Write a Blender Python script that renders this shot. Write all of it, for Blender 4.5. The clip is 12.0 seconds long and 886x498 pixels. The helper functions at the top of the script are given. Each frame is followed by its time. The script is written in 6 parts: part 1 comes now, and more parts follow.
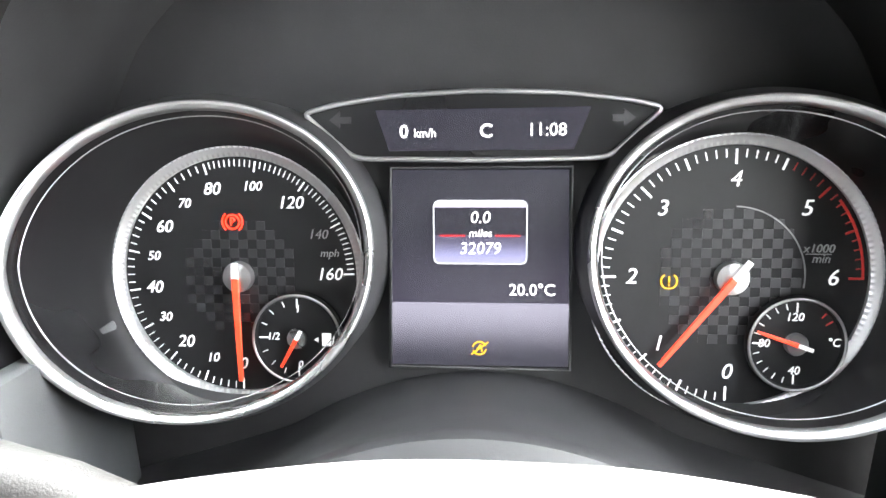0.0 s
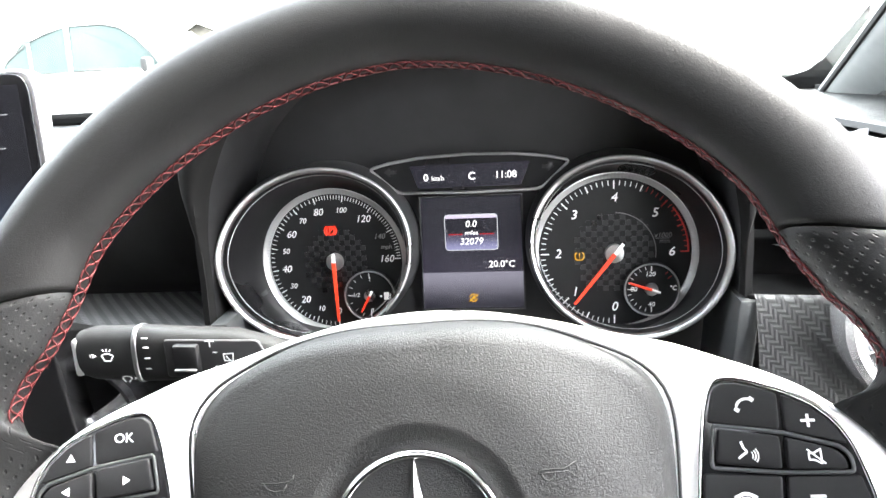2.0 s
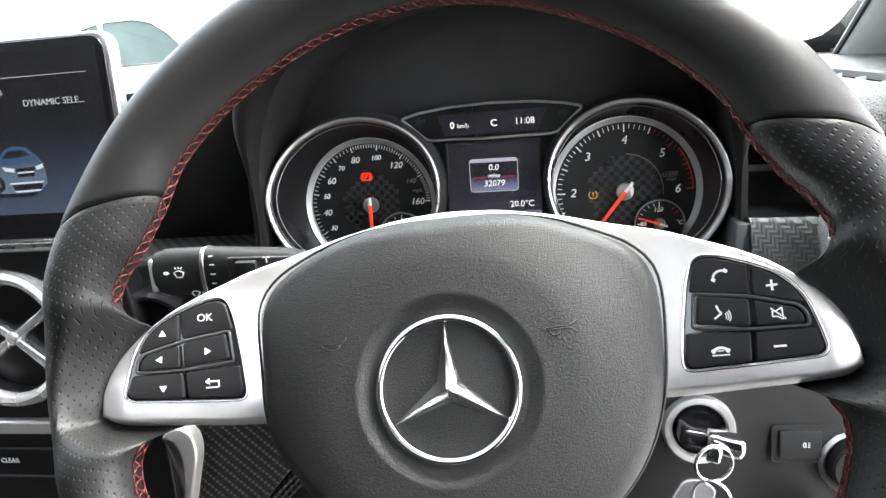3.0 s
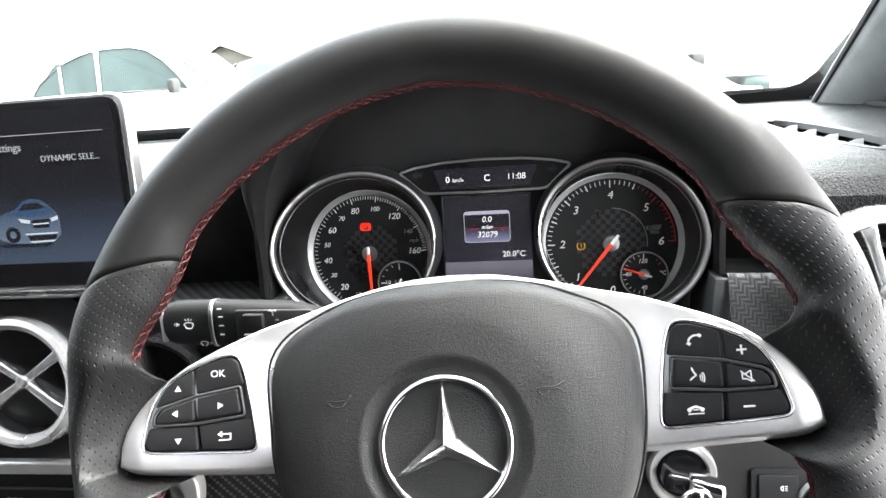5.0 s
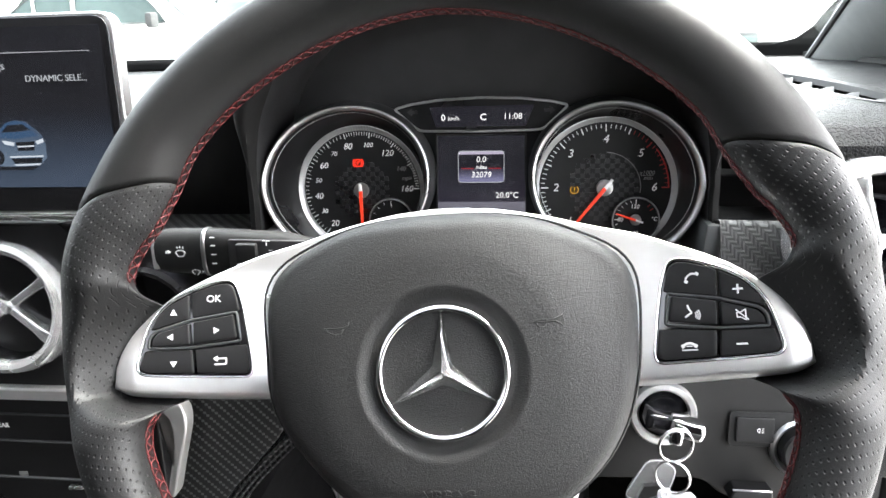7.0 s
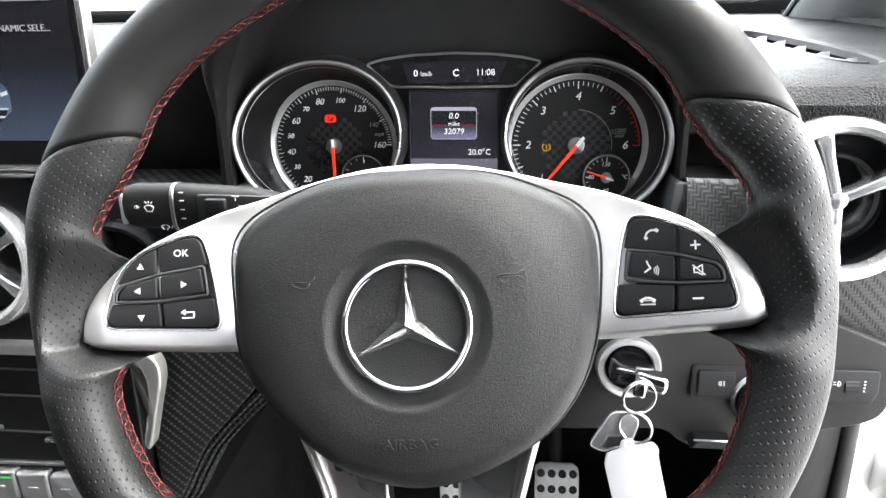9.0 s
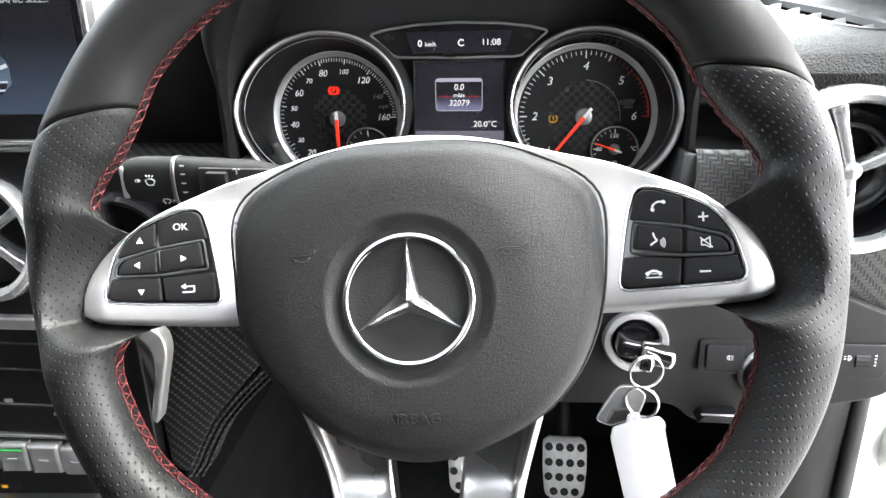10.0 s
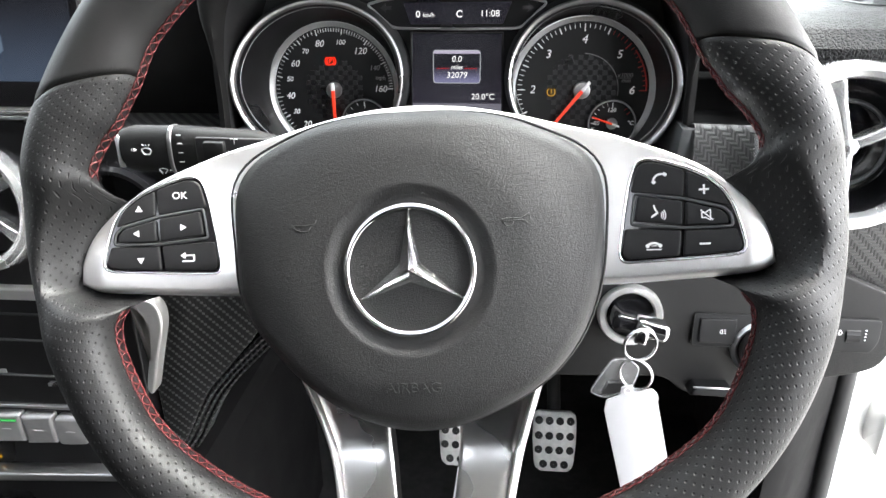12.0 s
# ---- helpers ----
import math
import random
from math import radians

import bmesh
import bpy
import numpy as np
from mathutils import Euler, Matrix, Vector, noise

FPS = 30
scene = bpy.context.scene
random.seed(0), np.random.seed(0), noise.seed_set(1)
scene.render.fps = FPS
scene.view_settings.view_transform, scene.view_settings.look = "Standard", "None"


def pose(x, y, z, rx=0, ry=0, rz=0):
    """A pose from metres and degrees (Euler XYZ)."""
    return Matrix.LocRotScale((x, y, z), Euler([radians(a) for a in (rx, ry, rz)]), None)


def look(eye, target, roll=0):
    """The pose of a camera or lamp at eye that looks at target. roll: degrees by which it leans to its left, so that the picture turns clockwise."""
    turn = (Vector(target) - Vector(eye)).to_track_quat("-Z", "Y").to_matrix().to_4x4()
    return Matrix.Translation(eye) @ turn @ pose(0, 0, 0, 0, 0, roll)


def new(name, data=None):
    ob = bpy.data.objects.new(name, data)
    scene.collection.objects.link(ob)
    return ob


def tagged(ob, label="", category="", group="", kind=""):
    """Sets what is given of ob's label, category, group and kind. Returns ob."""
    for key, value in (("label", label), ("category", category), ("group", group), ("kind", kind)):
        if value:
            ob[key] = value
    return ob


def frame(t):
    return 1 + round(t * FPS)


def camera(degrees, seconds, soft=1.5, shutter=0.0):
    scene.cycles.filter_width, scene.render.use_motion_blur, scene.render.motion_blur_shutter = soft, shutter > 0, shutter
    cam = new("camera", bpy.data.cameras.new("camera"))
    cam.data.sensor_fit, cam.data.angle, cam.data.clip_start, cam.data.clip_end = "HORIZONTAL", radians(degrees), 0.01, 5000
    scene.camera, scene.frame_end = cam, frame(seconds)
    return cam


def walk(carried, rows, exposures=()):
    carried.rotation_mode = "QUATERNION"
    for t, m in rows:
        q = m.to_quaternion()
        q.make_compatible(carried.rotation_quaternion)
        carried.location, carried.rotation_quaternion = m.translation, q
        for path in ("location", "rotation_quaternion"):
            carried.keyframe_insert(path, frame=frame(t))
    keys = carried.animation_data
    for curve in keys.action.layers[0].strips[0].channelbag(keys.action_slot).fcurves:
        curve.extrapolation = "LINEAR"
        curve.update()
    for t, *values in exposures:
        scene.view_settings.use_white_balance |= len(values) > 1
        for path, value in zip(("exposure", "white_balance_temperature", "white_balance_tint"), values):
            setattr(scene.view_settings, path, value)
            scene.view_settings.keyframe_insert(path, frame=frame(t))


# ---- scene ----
EXPOSURE = 4.52
cam = camera(63.8, 12.0)
PATH = [
    (0, (0.008, 0.014, 1.085), (-0.156, 1.963, 0.667), -0.7),
    (0.3, (0.009, -0.04, 1.108), (-0.209, 1.895, 0.65), -1.0),
    (0.5, (0.014, -0.065, 1.131), (-0.123, 1.848, 0.563), -1.1),
    (1, (0.017, -0.089, 1.123), (-0.188, 1.826, 0.584), -1.3),
    (1.5, (0.027, -0.131, 1.14), (-0.239, 1.799, 0.688), -3.3),
    (2, (0.04, -0.179, 1.143), (-0.211, 1.741, 0.642), -3.4),
    (2.5, (0.055, -0.222, 1.131), (-0.212, 1.696, 0.628), -5.7),
    (3, (0.047, -0.235, 1.121), (-0.284, 1.667, 0.6), -4.7),
    (3.5, (0.044, -0.244, 1.132), (-0.283, 1.66, 0.613), -3.7),
    (3.7, (0.047, -0.249, 1.137), (-0.293, 1.659, 0.641), -4.2),
    (5.3, (0.049, -0.255, 1.144), (-0.24, 1.671, 0.691), -4.3),
    (5.5, (0.047, -0.255, 1.142), (-0.23, 1.67, 0.675), -4.3),
    (6, (0.041, -0.256, 1.141), (-0.2, 1.669, 0.654), -3.0),
    (6.5, (0.042, -0.263, 1.146), (-0.195, 1.657, 0.637), -1.8),
    (7, (0.039, -0.257, 1.136), (-0.211, 1.638, 0.545), -1.9),
    (7.2, (0.036, -0.254, 1.131), (-0.205, 1.627, 0.495), -1.6),
    (9, (0.047, -0.26, 1.136), (-0.152, 1.602, 0.432), -1.2),
    (9.5, (0.044, -0.252, 1.128), (-0.155, 1.598, 0.396), -1.3),
    (10, (0.05, -0.255, 1.133), (-0.176, 1.578, 0.365), -1.7),
    (10.5, (0.048, -0.252, 1.128), (-0.159, 1.585, 0.365), -1.2),
    (11, (0.048, -0.247, 1.123), (-0.168, 1.582, 0.344), -1.2),
    (11.5, (0.049, -0.247, 1.124), (-0.161, 1.571, 0.318), -1.4),
    (12, (0.045, -0.257, 1.131), (-0.15, 1.552, 0.302), -0.9),
]
walk(cam, [(t, look(eye, target, roll)) for t, eye, target, roll in PATH], [(t, EXPOSURE + d) for t, d in ((0, 1.76), (0.5, 1.54), (1, 1.28), (1.5, 1.26), (2, 0.88), (2.5, 0.35), (3, 0.05), (12, 0.05))])

# ---- world and sun ----
world = bpy.data.worlds.new("overcast_sky")
scene.world = world
world.use_nodes = True
wn, wl = world.node_tree.nodes, world.node_tree.links
sky = wn.new("ShaderNodeTexSky")
sky.sky_type, sky.sun_disc = "NISHITA", False
sky.sun_elevation, sky.sun_rotation = radians(55), radians(66)
sky.dust_density = 4.0
grey = wn.new("ShaderNodeHueSaturation")
grey.inputs["Saturation"].default_value = 0.22
wl.new(sky.outputs[0], grey.inputs["Color"])
wl.new(grey.outputs[0], wn["Background"].inputs["Color"])
wn["Background"].inputs["Strength"].default_value = 0.15
sun_data = bpy.data.lights.new("sun", "SUN")
sun_data.energy, sun_data.angle, sun_data.color = 0.8, radians(40), (1.0, 0.96, 0.9)
sun = new("sun", sun_data)
sun.matrix_world = look((5, 2.2, 8.8), (0, 0.0, 1.0))


# ---- materials ----
LAMP = 0.42  # how bright the lit displays are against the daylight


def mat(name, base, rough=0.5, metal=0.0, vary=0.15, scale=40.0, bump=0.0, bump_scale=300.0, coat=0.0, emit=None, strength=0.0,
        kind="noise", spec=0.5, rough_vary=0.1):
    m = bpy.data.materials.new(name)
    m.use_nodes = True
    n, l = m.node_tree.nodes, m.node_tree.links
    b = n["Principled BSDF"]
    b.inputs["Roughness"].default_value, b.inputs["Metallic"].default_value = rough, metal
    b.inputs["Coat Weight"].default_value = coat
    b.inputs["Coat Roughness"].default_value = 0.06
    b.inputs["Specular IOR Level"].default_value = spec
    tc = n.new("ShaderNodeTexCoord")
    no = n.new("ShaderNodeTexNoise")
    no.inputs["Scale"].default_value, no.inputs["Detail"].default_value = scale, 6.0
    l.new(tc.outputs["Object"], no.inputs["Vector"])
    ramp = n.new("ShaderNodeMapRange")
    ramp.inputs["From Min"].default_value, ramp.inputs["From Max"].default_value = 0.3, 0.7
    ramp.inputs["To Min"].default_value, ramp.inputs["To Max"].default_value = 1 - vary, 1 + vary
    l.new(no.outputs["Fac"], ramp.inputs["Value"])
    mul = n.new("ShaderNodeVectorMath")
    mul.operation = "SCALE"
    mul.inputs[0].default_value = base
    l.new(ramp.outputs[0], mul.inputs["Scale"])
    l.new(mul.outputs[0], b.inputs["Base Color"])
    no2 = n.new("ShaderNodeTexNoise")
    no2.inputs["Scale"].default_value, no2.inputs["Detail"].default_value = scale * 0.35, 3.0
    l.new(tc.outputs["Object"], no2.inputs["Vector"])
    rr = n.new("ShaderNodeMapRange")
    rr.inputs["From Min"].default_value, rr.inputs["From Max"].default_value = 0.3, 0.7
    rr.inputs["To Min"].default_value, rr.inputs["To Max"].default_value = max(rough - rough_vary, 0.02), min(rough + rough_vary, 1)
    l.new(no2.outputs["Fac"], rr.inputs["Value"])
    l.new(rr.outputs[0], b.inputs["Roughness"])
    if bump:
        if kind == "grain":
            t = n.new("ShaderNodeTexVoronoi")
            t.feature = "DISTANCE_TO_EDGE"
            out = t.outputs["Distance"]
            wob = n.new("ShaderNodeTexNoise")
            wob.inputs["Scale"].default_value = bump_scale * 0.6
            mix = n.new("ShaderNodeVectorMath")
            mix.operation = "MULTIPLY_ADD"
            mix.inputs[1].default_value = (0.004,) * 3
            l.new(tc.outputs["Object"], wob.inputs["Vector"])
            l.new(wob.outputs["Color"], mix.inputs[0])
            l.new(tc.outputs["Object"], mix.inputs[2])
            l.new(mix.outputs[0], t.inputs["Vector"])
        else:
            t = n.new("ShaderNodeTexNoise")
            t.inputs["Detail"].default_value = 4.0
            out = t.outputs["Fac"]
            l.new(tc.outputs["Object"], t.inputs["Vector"])
        t.inputs["Scale"].default_value = bump_scale
        if kind == "grain":
            cut = n.new("ShaderNodeMapRange")
            cut.inputs["From Max"].default_value = 0.25
            l.new(out, cut.inputs["Value"])
            out = cut.outputs[0]
        bp = n.new("ShaderNodeBump")
        bp.inputs["Strength"].default_value, bp.inputs["Distance"].default_value = bump, 0.0006
        l.new(out, bp.inputs["Height"])
        l.new(bp.outputs[0], b.inputs["Normal"])
    if emit:
        b.inputs["Emission Color"].default_value = (*emit, 1)
        b.inputs["Emission Strength"].default_value = strength * LAMP
    return m


def link_math(n, l, op, a, b=None, c=None):
    q = n.new("ShaderNodeMath")
    q.operation = op
    for i, v in enumerate((a, b, c)):
        if v is None:
            continue
        if isinstance(v, (int, float)):
            q.inputs[i].default_value = v
        else:
            l.new(v, q.inputs[i])
    return q.outputs[0]


def perforated(name):
    """Black leather pierced by staggered rows of small holes, laid out in millimetres over the UV map."""
    m = mat(name, (0.009, 0.009, 0.0091), 0.46, vary=0.2, scale=60, bump=0.12, bump_scale=900, kind="grain", spec=0.3)
    n, l = m.node_tree.nodes, m.node_tree.links
    b = n["Principled BSDF"]
    uv = n.new("ShaderNodeUVMap")
    sep = n.new("ShaderNodeSeparateXYZ")
    l.new(uv.outputs[0], sep.inputs[0])
    px, py = 4.8, 2.6
    row = link_math(n, l, "FLOOR", link_math(n, l, "DIVIDE", sep.outputs["Y"], py))
    off = link_math(n, l, "MULTIPLY", link_math(n, l, "FLOORED_MODULO", row, 2.0), 0.5)
    fx = link_math(n, l, "SUBTRACT", link_math(n, l, "FRACT", link_math(n, l, "ADD", link_math(n, l, "DIVIDE", sep.outputs["X"], px), off)), 0.5)
    fy = link_math(n, l, "SUBTRACT", link_math(n, l, "FRACT", link_math(n, l, "DIVIDE", sep.outputs["Y"], py)), 0.5)
    dx, dy = link_math(n, l, "MULTIPLY", fx, px), link_math(n, l, "MULTIPLY", fy, py)
    d = link_math(n, l, "SQRT", link_math(n, l, "ADD", link_math(n, l, "MULTIPLY", dx, dx), link_math(n, l, "MULTIPLY", dy, dy)))
    hole = n.new("ShaderNodeMapRange")
    hole.interpolation_type = "SMOOTHSTEP"
    hole.inputs["From Min"].default_value, hole.inputs["From Max"].default_value = 0.26, 0.5
    l.new(d, hole.inputs["Value"])
    old = b.inputs["Base Color"].links[0].from_socket
    sc = n.new("ShaderNodeVectorMath")
    sc.operation = "SCALE"
    l.new(old, sc.inputs[0])
    l.new(link_math(n, l, "MULTIPLY_ADD", hole.outputs[0], 0.92, 0.08), sc.inputs["Scale"])
    l.new(sc.outputs[0], b.inputs["Base Color"])
    first = b.inputs["Normal"].links[0].from_socket
    bp = n.new("ShaderNodeBump")
    bp.inputs["Strength"].default_value, bp.inputs["Distance"].default_value = 0.6, 0.0007
    dimple = n.new("ShaderNodeMapRange")
    dimple.interpolation_type = "SMOOTHSTEP"
    dimple.inputs["From Min"].default_value, dimple.inputs["From Max"].default_value = 0.2, 0.8
    l.new(d, dimple.inputs["Value"])
    l.new(link_math(n, l, "MULTIPLY_ADD", dimple.outputs[0], 0.4, hole.outputs[0]), bp.inputs["Height"])
    l.new(first, bp.inputs["Normal"])
    l.new(bp.outputs[0], b.inputs["Normal"])
    return m


def carbon(name, cell=0.0023, bright=1.5, light=0.04, dark=0.016):
    """Twill weave of dark glossy fibre tows, on object coordinates x and z (or x and y where flat)."""
    m = mat(name, (0.03, 0.03, 0.032), 0.3, vary=0.2, scale=80, coat=0.12)
    n, l = m.node_tree.nodes, m.node_tree.links
    b = n["Principled BSDF"]
    uv = n.new("ShaderNodeUVMap")
    sep = n.new("ShaderNodeSeparateXYZ")
    l.new(uv.outputs[0], sep.inputs[0])
    cx = link_math(n, l, "DIVIDE", sep.outputs["X"], cell)
    cy = link_math(n, l, "DIVIDE", sep.outputs["Y"], cell)
    ix, iy = link_math(n, l, "FLOOR", cx), link_math(n, l, "FLOOR", cy)
    ph = link_math(n, l, "FLOORED_MODULO", link_math(n, l, "ADD", ix, iy), 4.0)
    warp = link_math(n, l, "LESS_THAN", ph, bright)
    fx = link_math(n, l, "ABSOLUTE", link_math(n, l, "SUBTRACT", link_math(n, l, "FRACT", cx), 0.5))
    fy = link_math(n, l, "ABSOLUTE", link_math(n, l, "SUBTRACT", link_math(n, l, "FRACT", cy), 0.5))
    rise = n.new("ShaderNodeMix")
    l.new(warp, rise.inputs["Factor"])
    l.new(fx, rise.inputs["A"])
    l.new(fy, rise.inputs["B"])
    shade = link_math(n, l, "MULTIPLY_ADD", warp, light, dark)
    shade = link_math(n, l, "MULTIPLY", shade, link_math(n, l, "MULTIPLY_ADD", rise.outputs[0], -1.2, 1.1))
    comb = n.new("ShaderNodeCombineXYZ")
    for k in range(3):
        l.new(shade, comb.inputs[k])
    l.new(comb.outputs[0], b.inputs["Base Color"])
    l.new(link_math(n, l, "MULTIPLY_ADD", warp, -0.2, 0.5), b.inputs["Roughness"])
    bp = n.new("ShaderNodeBump")
    bp.inputs["Strength"].default_value, bp.inputs["Distance"].default_value = 0.6, 0.0006
    l.new(link_math(n, l, "MULTIPLY", rise.outputs[0], -1.0), bp.inputs["Height"])
    l.new(bp.outputs[0], b.inputs["Normal"])
    return m


def glow(name, col, strength, vary_to=None, lo=0.0, hi=1.0):
    """A lit screen: emission between two colours along the local y axis."""
    m = bpy.data.materials.new(name)
    m.use_nodes = True
    n, l = m.node_tree.nodes, m.node_tree.links
    b = n["Principled BSDF"]
    b.inputs["Base Color"].default_value = (0.01, 0.01, 0.012, 1)
    b.inputs["Roughness"].default_value = 0.25
    b.inputs["Emission Strength"].default_value = strength * LAMP
    if vary_to is None:
        b.inputs["Emission Color"].default_value = (*col, 1)
    else:
        tc = n.new("ShaderNodeTexCoord")
        sep = n.new("ShaderNodeSeparateXYZ")
        l.new(tc.outputs["Object"], sep.inputs[0])
        mr = n.new("ShaderNodeMapRange")
        mr.interpolation_type = "SMOOTHSTEP"
        mr.inputs["From Min"].default_value, mr.inputs["From Max"].default_value = lo, hi
        l.new(sep.outputs["Y"], mr.inputs["Value"])
        mx = n.new("ShaderNodeMix")
        mx.data_type = "RGBA"
        mx.inputs["A"].default_value, mx.inputs["B"].default_value = (*col, 1), (*vary_to, 1)
        l.new(mr.outputs[0], mx.inputs["Factor"])
        l.new(mx.outputs["Result"], b.inputs["Emission Color"])
    return m


LEATHER = mat("black_smooth_leather", (0.0095, 0.0093, 0.0092), 0.52, vary=0.15, scale=30, bump=0.15, bump_scale=1000, kind="grain", spec=0.22)
PERF = perforated("black_perforated_leather")
PAD = mat("black_grained_pad", (0.0118, 0.0115, 0.0113), 0.52, vary=0.12, scale=35, bump=0.32, bump_scale=840, kind="grain", spec=0.42)
DASH = mat("black_grained_dash_skin", (0.0095, 0.0098, 0.01), 0.5, vary=0.2, scale=20, bump=1.0, bump_scale=420, kind="grain", spec=0.2)
PLASTIC = mat("matte_black_plastic", (0.018, 0.018, 0.019), 0.55, vary=0.15, scale=50, bump=0.12, bump_scale=1500)
SOFTGREY = mat("dark_grey_plastic", (0.035, 0.037, 0.038), 0.5, vary=0.1, scale=40, bump=0.12, bump_scale=1500)
KEYMAT = mat("key_black_plastic", (0.0085, 0.0085, 0.009), 0.5, vary=0.15, scale=80, bump=0.08, bump_scale=2000, spec=0.25)
GLOSS = mat("gloss_black", (0.008, 0.008, 0.009), 0.12, vary=0.2, scale=30, rough_vary=0.05)
PILLAR = mat("pillar_grey", (0.17, 0.177, 0.176), 0.6, vary=0.1, scale=30, bump=0.15, bump_scale=1500)
SATIN = mat("satin_silver", (0.82, 0.81, 0.8), 0.36, 0.88, vary=0.05, scale=60, bump=0.05, bump_scale=2500)
CHROME = mat("bright_chrome", (0.78, 0.78, 0.78), 0.09, 1.0, vary=0.03, scale=30, rough_vary=0.04)
BRUSHED = mat("brushed_ring_silver", (0.44, 0.44, 0.44), 0.3, 0.95, vary=0.05, scale=30, rough_vary=0.05)
KNURL = mat("ribbed_ring_silver", (0.45, 0.45, 0.45), 0.38, 0.85, vary=0.05, scale=30, rough_vary=0.05)
STEEL = mat("brushed_steel", (0.78, 0.77, 0.75), 0.4, 0.3, vary=0.1, scale=120, bump=0.1, bump_scale=1800)
THREAD = mat("red_thread", (0.09, 0.006, 0.007), 0.65, vary=0.3, scale=500, bump=0.4, bump_scale=3000)
PRINT = mat("white_print", (0.62, 0.62, 0.62), 0.5, vary=0.05, emit=(1, 1, 1), strength=0.015)
DIALPRINT = mat("dial_white_print", (0.75, 0.75, 0.75), 0.45, vary=0.05, emit=(1, 1, 1), strength=0.02)
DIMPRINT = mat("grey_print", (0.22, 0.22, 0.22), 0.5, vary=0.1)
REDPRINT = mat("red_print", (0.45, 0.02, 0.015), 0.5, vary=0.1)
NEEDLE = mat("orange_red_needle", (0.75, 0.05, 0.02), 0.4, vary=0.05, emit=(1.0, 0.05, 0.01), strength=0.03)
DIAL = mat("dial_black", (0.006, 0.006, 0.0065), 0.5, vary=0.2, scale=60, spec=0.3)
CHECK_A = mat("checker_dark_grey", (0.05, 0.05, 0.052), 0.3, 0.7, vary=0.1)
CHECK_B = mat("checker_black", (0.006, 0.006, 0.0065), 0.5, vary=0.1, spec=0.3)
CARBON = carbon("carbon_fibre_weave", 0.0023, 1.5, 0.02, 0.006)
CARBON_FINE = carbon("carbon_fibre_fine_weave", 0.0024, 0.5, 0.09, 0.006)
BUTTON = mat("satin_grey_button", (0.42, 0.42, 0.42), 0.4, 0.7, vary=0.06, scale=90, bump=0.06, bump_scale=1800)
DARKSATIN = mat("smooth_satin_silver", (0.46, 0.46, 0.455), 0.32, 1.0, vary=0.05, scale=60, bump=0.05, bump_scale=2500)
HOODIN = mat("black_hood_lining", (0.0135, 0.0135, 0.014), 0.6, vary=0.15, scale=50, bump=0.12, bump_scale=1500, spec=0.3)
STALKMAT = mat("grained_black_stalk", (0.011, 0.011, 0.011), 0.6, vary=0.15, scale=80, bump=0.3, bump_scale=1800, spec=0.25)
HOODLIP = mat("dark_grey_hood_lip", (0.0065, 0.0063, 0.0063), 0.62, vary=0.12, scale=40, bump=0.12, bump_scale=1500, spec=0.12)
POLISHED = mat("polished_vent_silver", (0.8, 0.8, 0.8), 0.24, 0.82, vary=0.04, scale=40, rough_vary=0.05)
KNEE = mat("fine_grained_knee_panel", (0.009, 0.0088, 0.0088), 0.6, vary=0.15, scale=30, bump=0.3, bump_scale=1300, kind="grain", spec=0.3)
SWITCH = mat("matte_black_switch", (0.011, 0.011, 0.0115), 0.5, vary=0.15, scale=80, spec=0.25)
LAMPDARK = mat("dark_lamp_housing", (0.012, 0.013, 0.013), 0.4, vary=0.1, spec=0.2)
FRAMEGREY = mat("grey_window_seal", (0.016, 0.018, 0.018), 0.5, vary=0.1)
KICK = mat("black_kick_plastic", (0.0065, 0.0064, 0.0065), 0.85, vary=0.2, scale=40, bump=0.16, bump_scale=850, spec=0.05)
FRIT = mat("black_glass_edge_band", (0.0035, 0.0035, 0.0035), 0.8, vary=0.2, scale=40, spec=0.05)
VANE = mat("pale_grey_vane", (0.12, 0.124, 0.124), 0.6, vary=0.1, scale=60)
SCREEN = glow("cluster_screen", (0.035, 0.03, 0.05), 0.05, (0.012, 0.011, 0.02), -0.012, 0.02)
SCREEN_LOW = glow("cluster_screen_floor", (0.012, 0.011, 0.017), 0.11, (0.15, 0.145, 0.18), -0.034, -0.0115)
TOPSCREEN = glow("top_screen", (0.03, 0.027, 0.045), 0.03)
BOX_UP = glow("odometer_upper", (0.16, 0.14, 0.22), 0.12, (0.42, 0.38, 0.48), 0.014, 0.028)
BOX_LOW = glow("odometer_lower", (0.25, 0.25, 0.42), 0.08, (0.06, 0.055, 0.09), 0.004, 0.013)
LIT = glow("lit_white", (1, 1, 1), 0.12)
DIMLIT = glow("dim_lit_white", (0.9, 0.95, 1.0), 0.05)
LIT_RED = glow("lit_red", (1.0, 0.03, 0.01), 0.16)
REDRULE = glow("dim_red_rule", (0.6, 0.02, 0.03), 0.06)
LIT_AMBER = glow("lit_amber", (1.0, 0.5, 0.02), 0.07)
LIT_GREEN = glow("lit_green", (0.1, 1.0, 0.2), 0.06)
TABLET = glow("tablet_screen", (0.09, 0.13, 0.2), 0.06, (0.006, 0.006, 0.008), -0.06, 0.012)
CARD = mat("white_card", (0.4, 0.4, 0.41), 0.6, vary=0.03, scale=60)
PAINT = mat("white_car_paint", (0.78, 0.78, 0.76), 0.25, vary=0.03, scale=8, coat=0.6)
RUBBER = mat("black_rubber", (0.014, 0.014, 0.014), 0.7, vary=0.2)
CARPET = mat("black_carpet", (0.012, 0.012, 0.012), 0.95, vary=0.4, scale=90, bump=0.8, bump_scale=700)
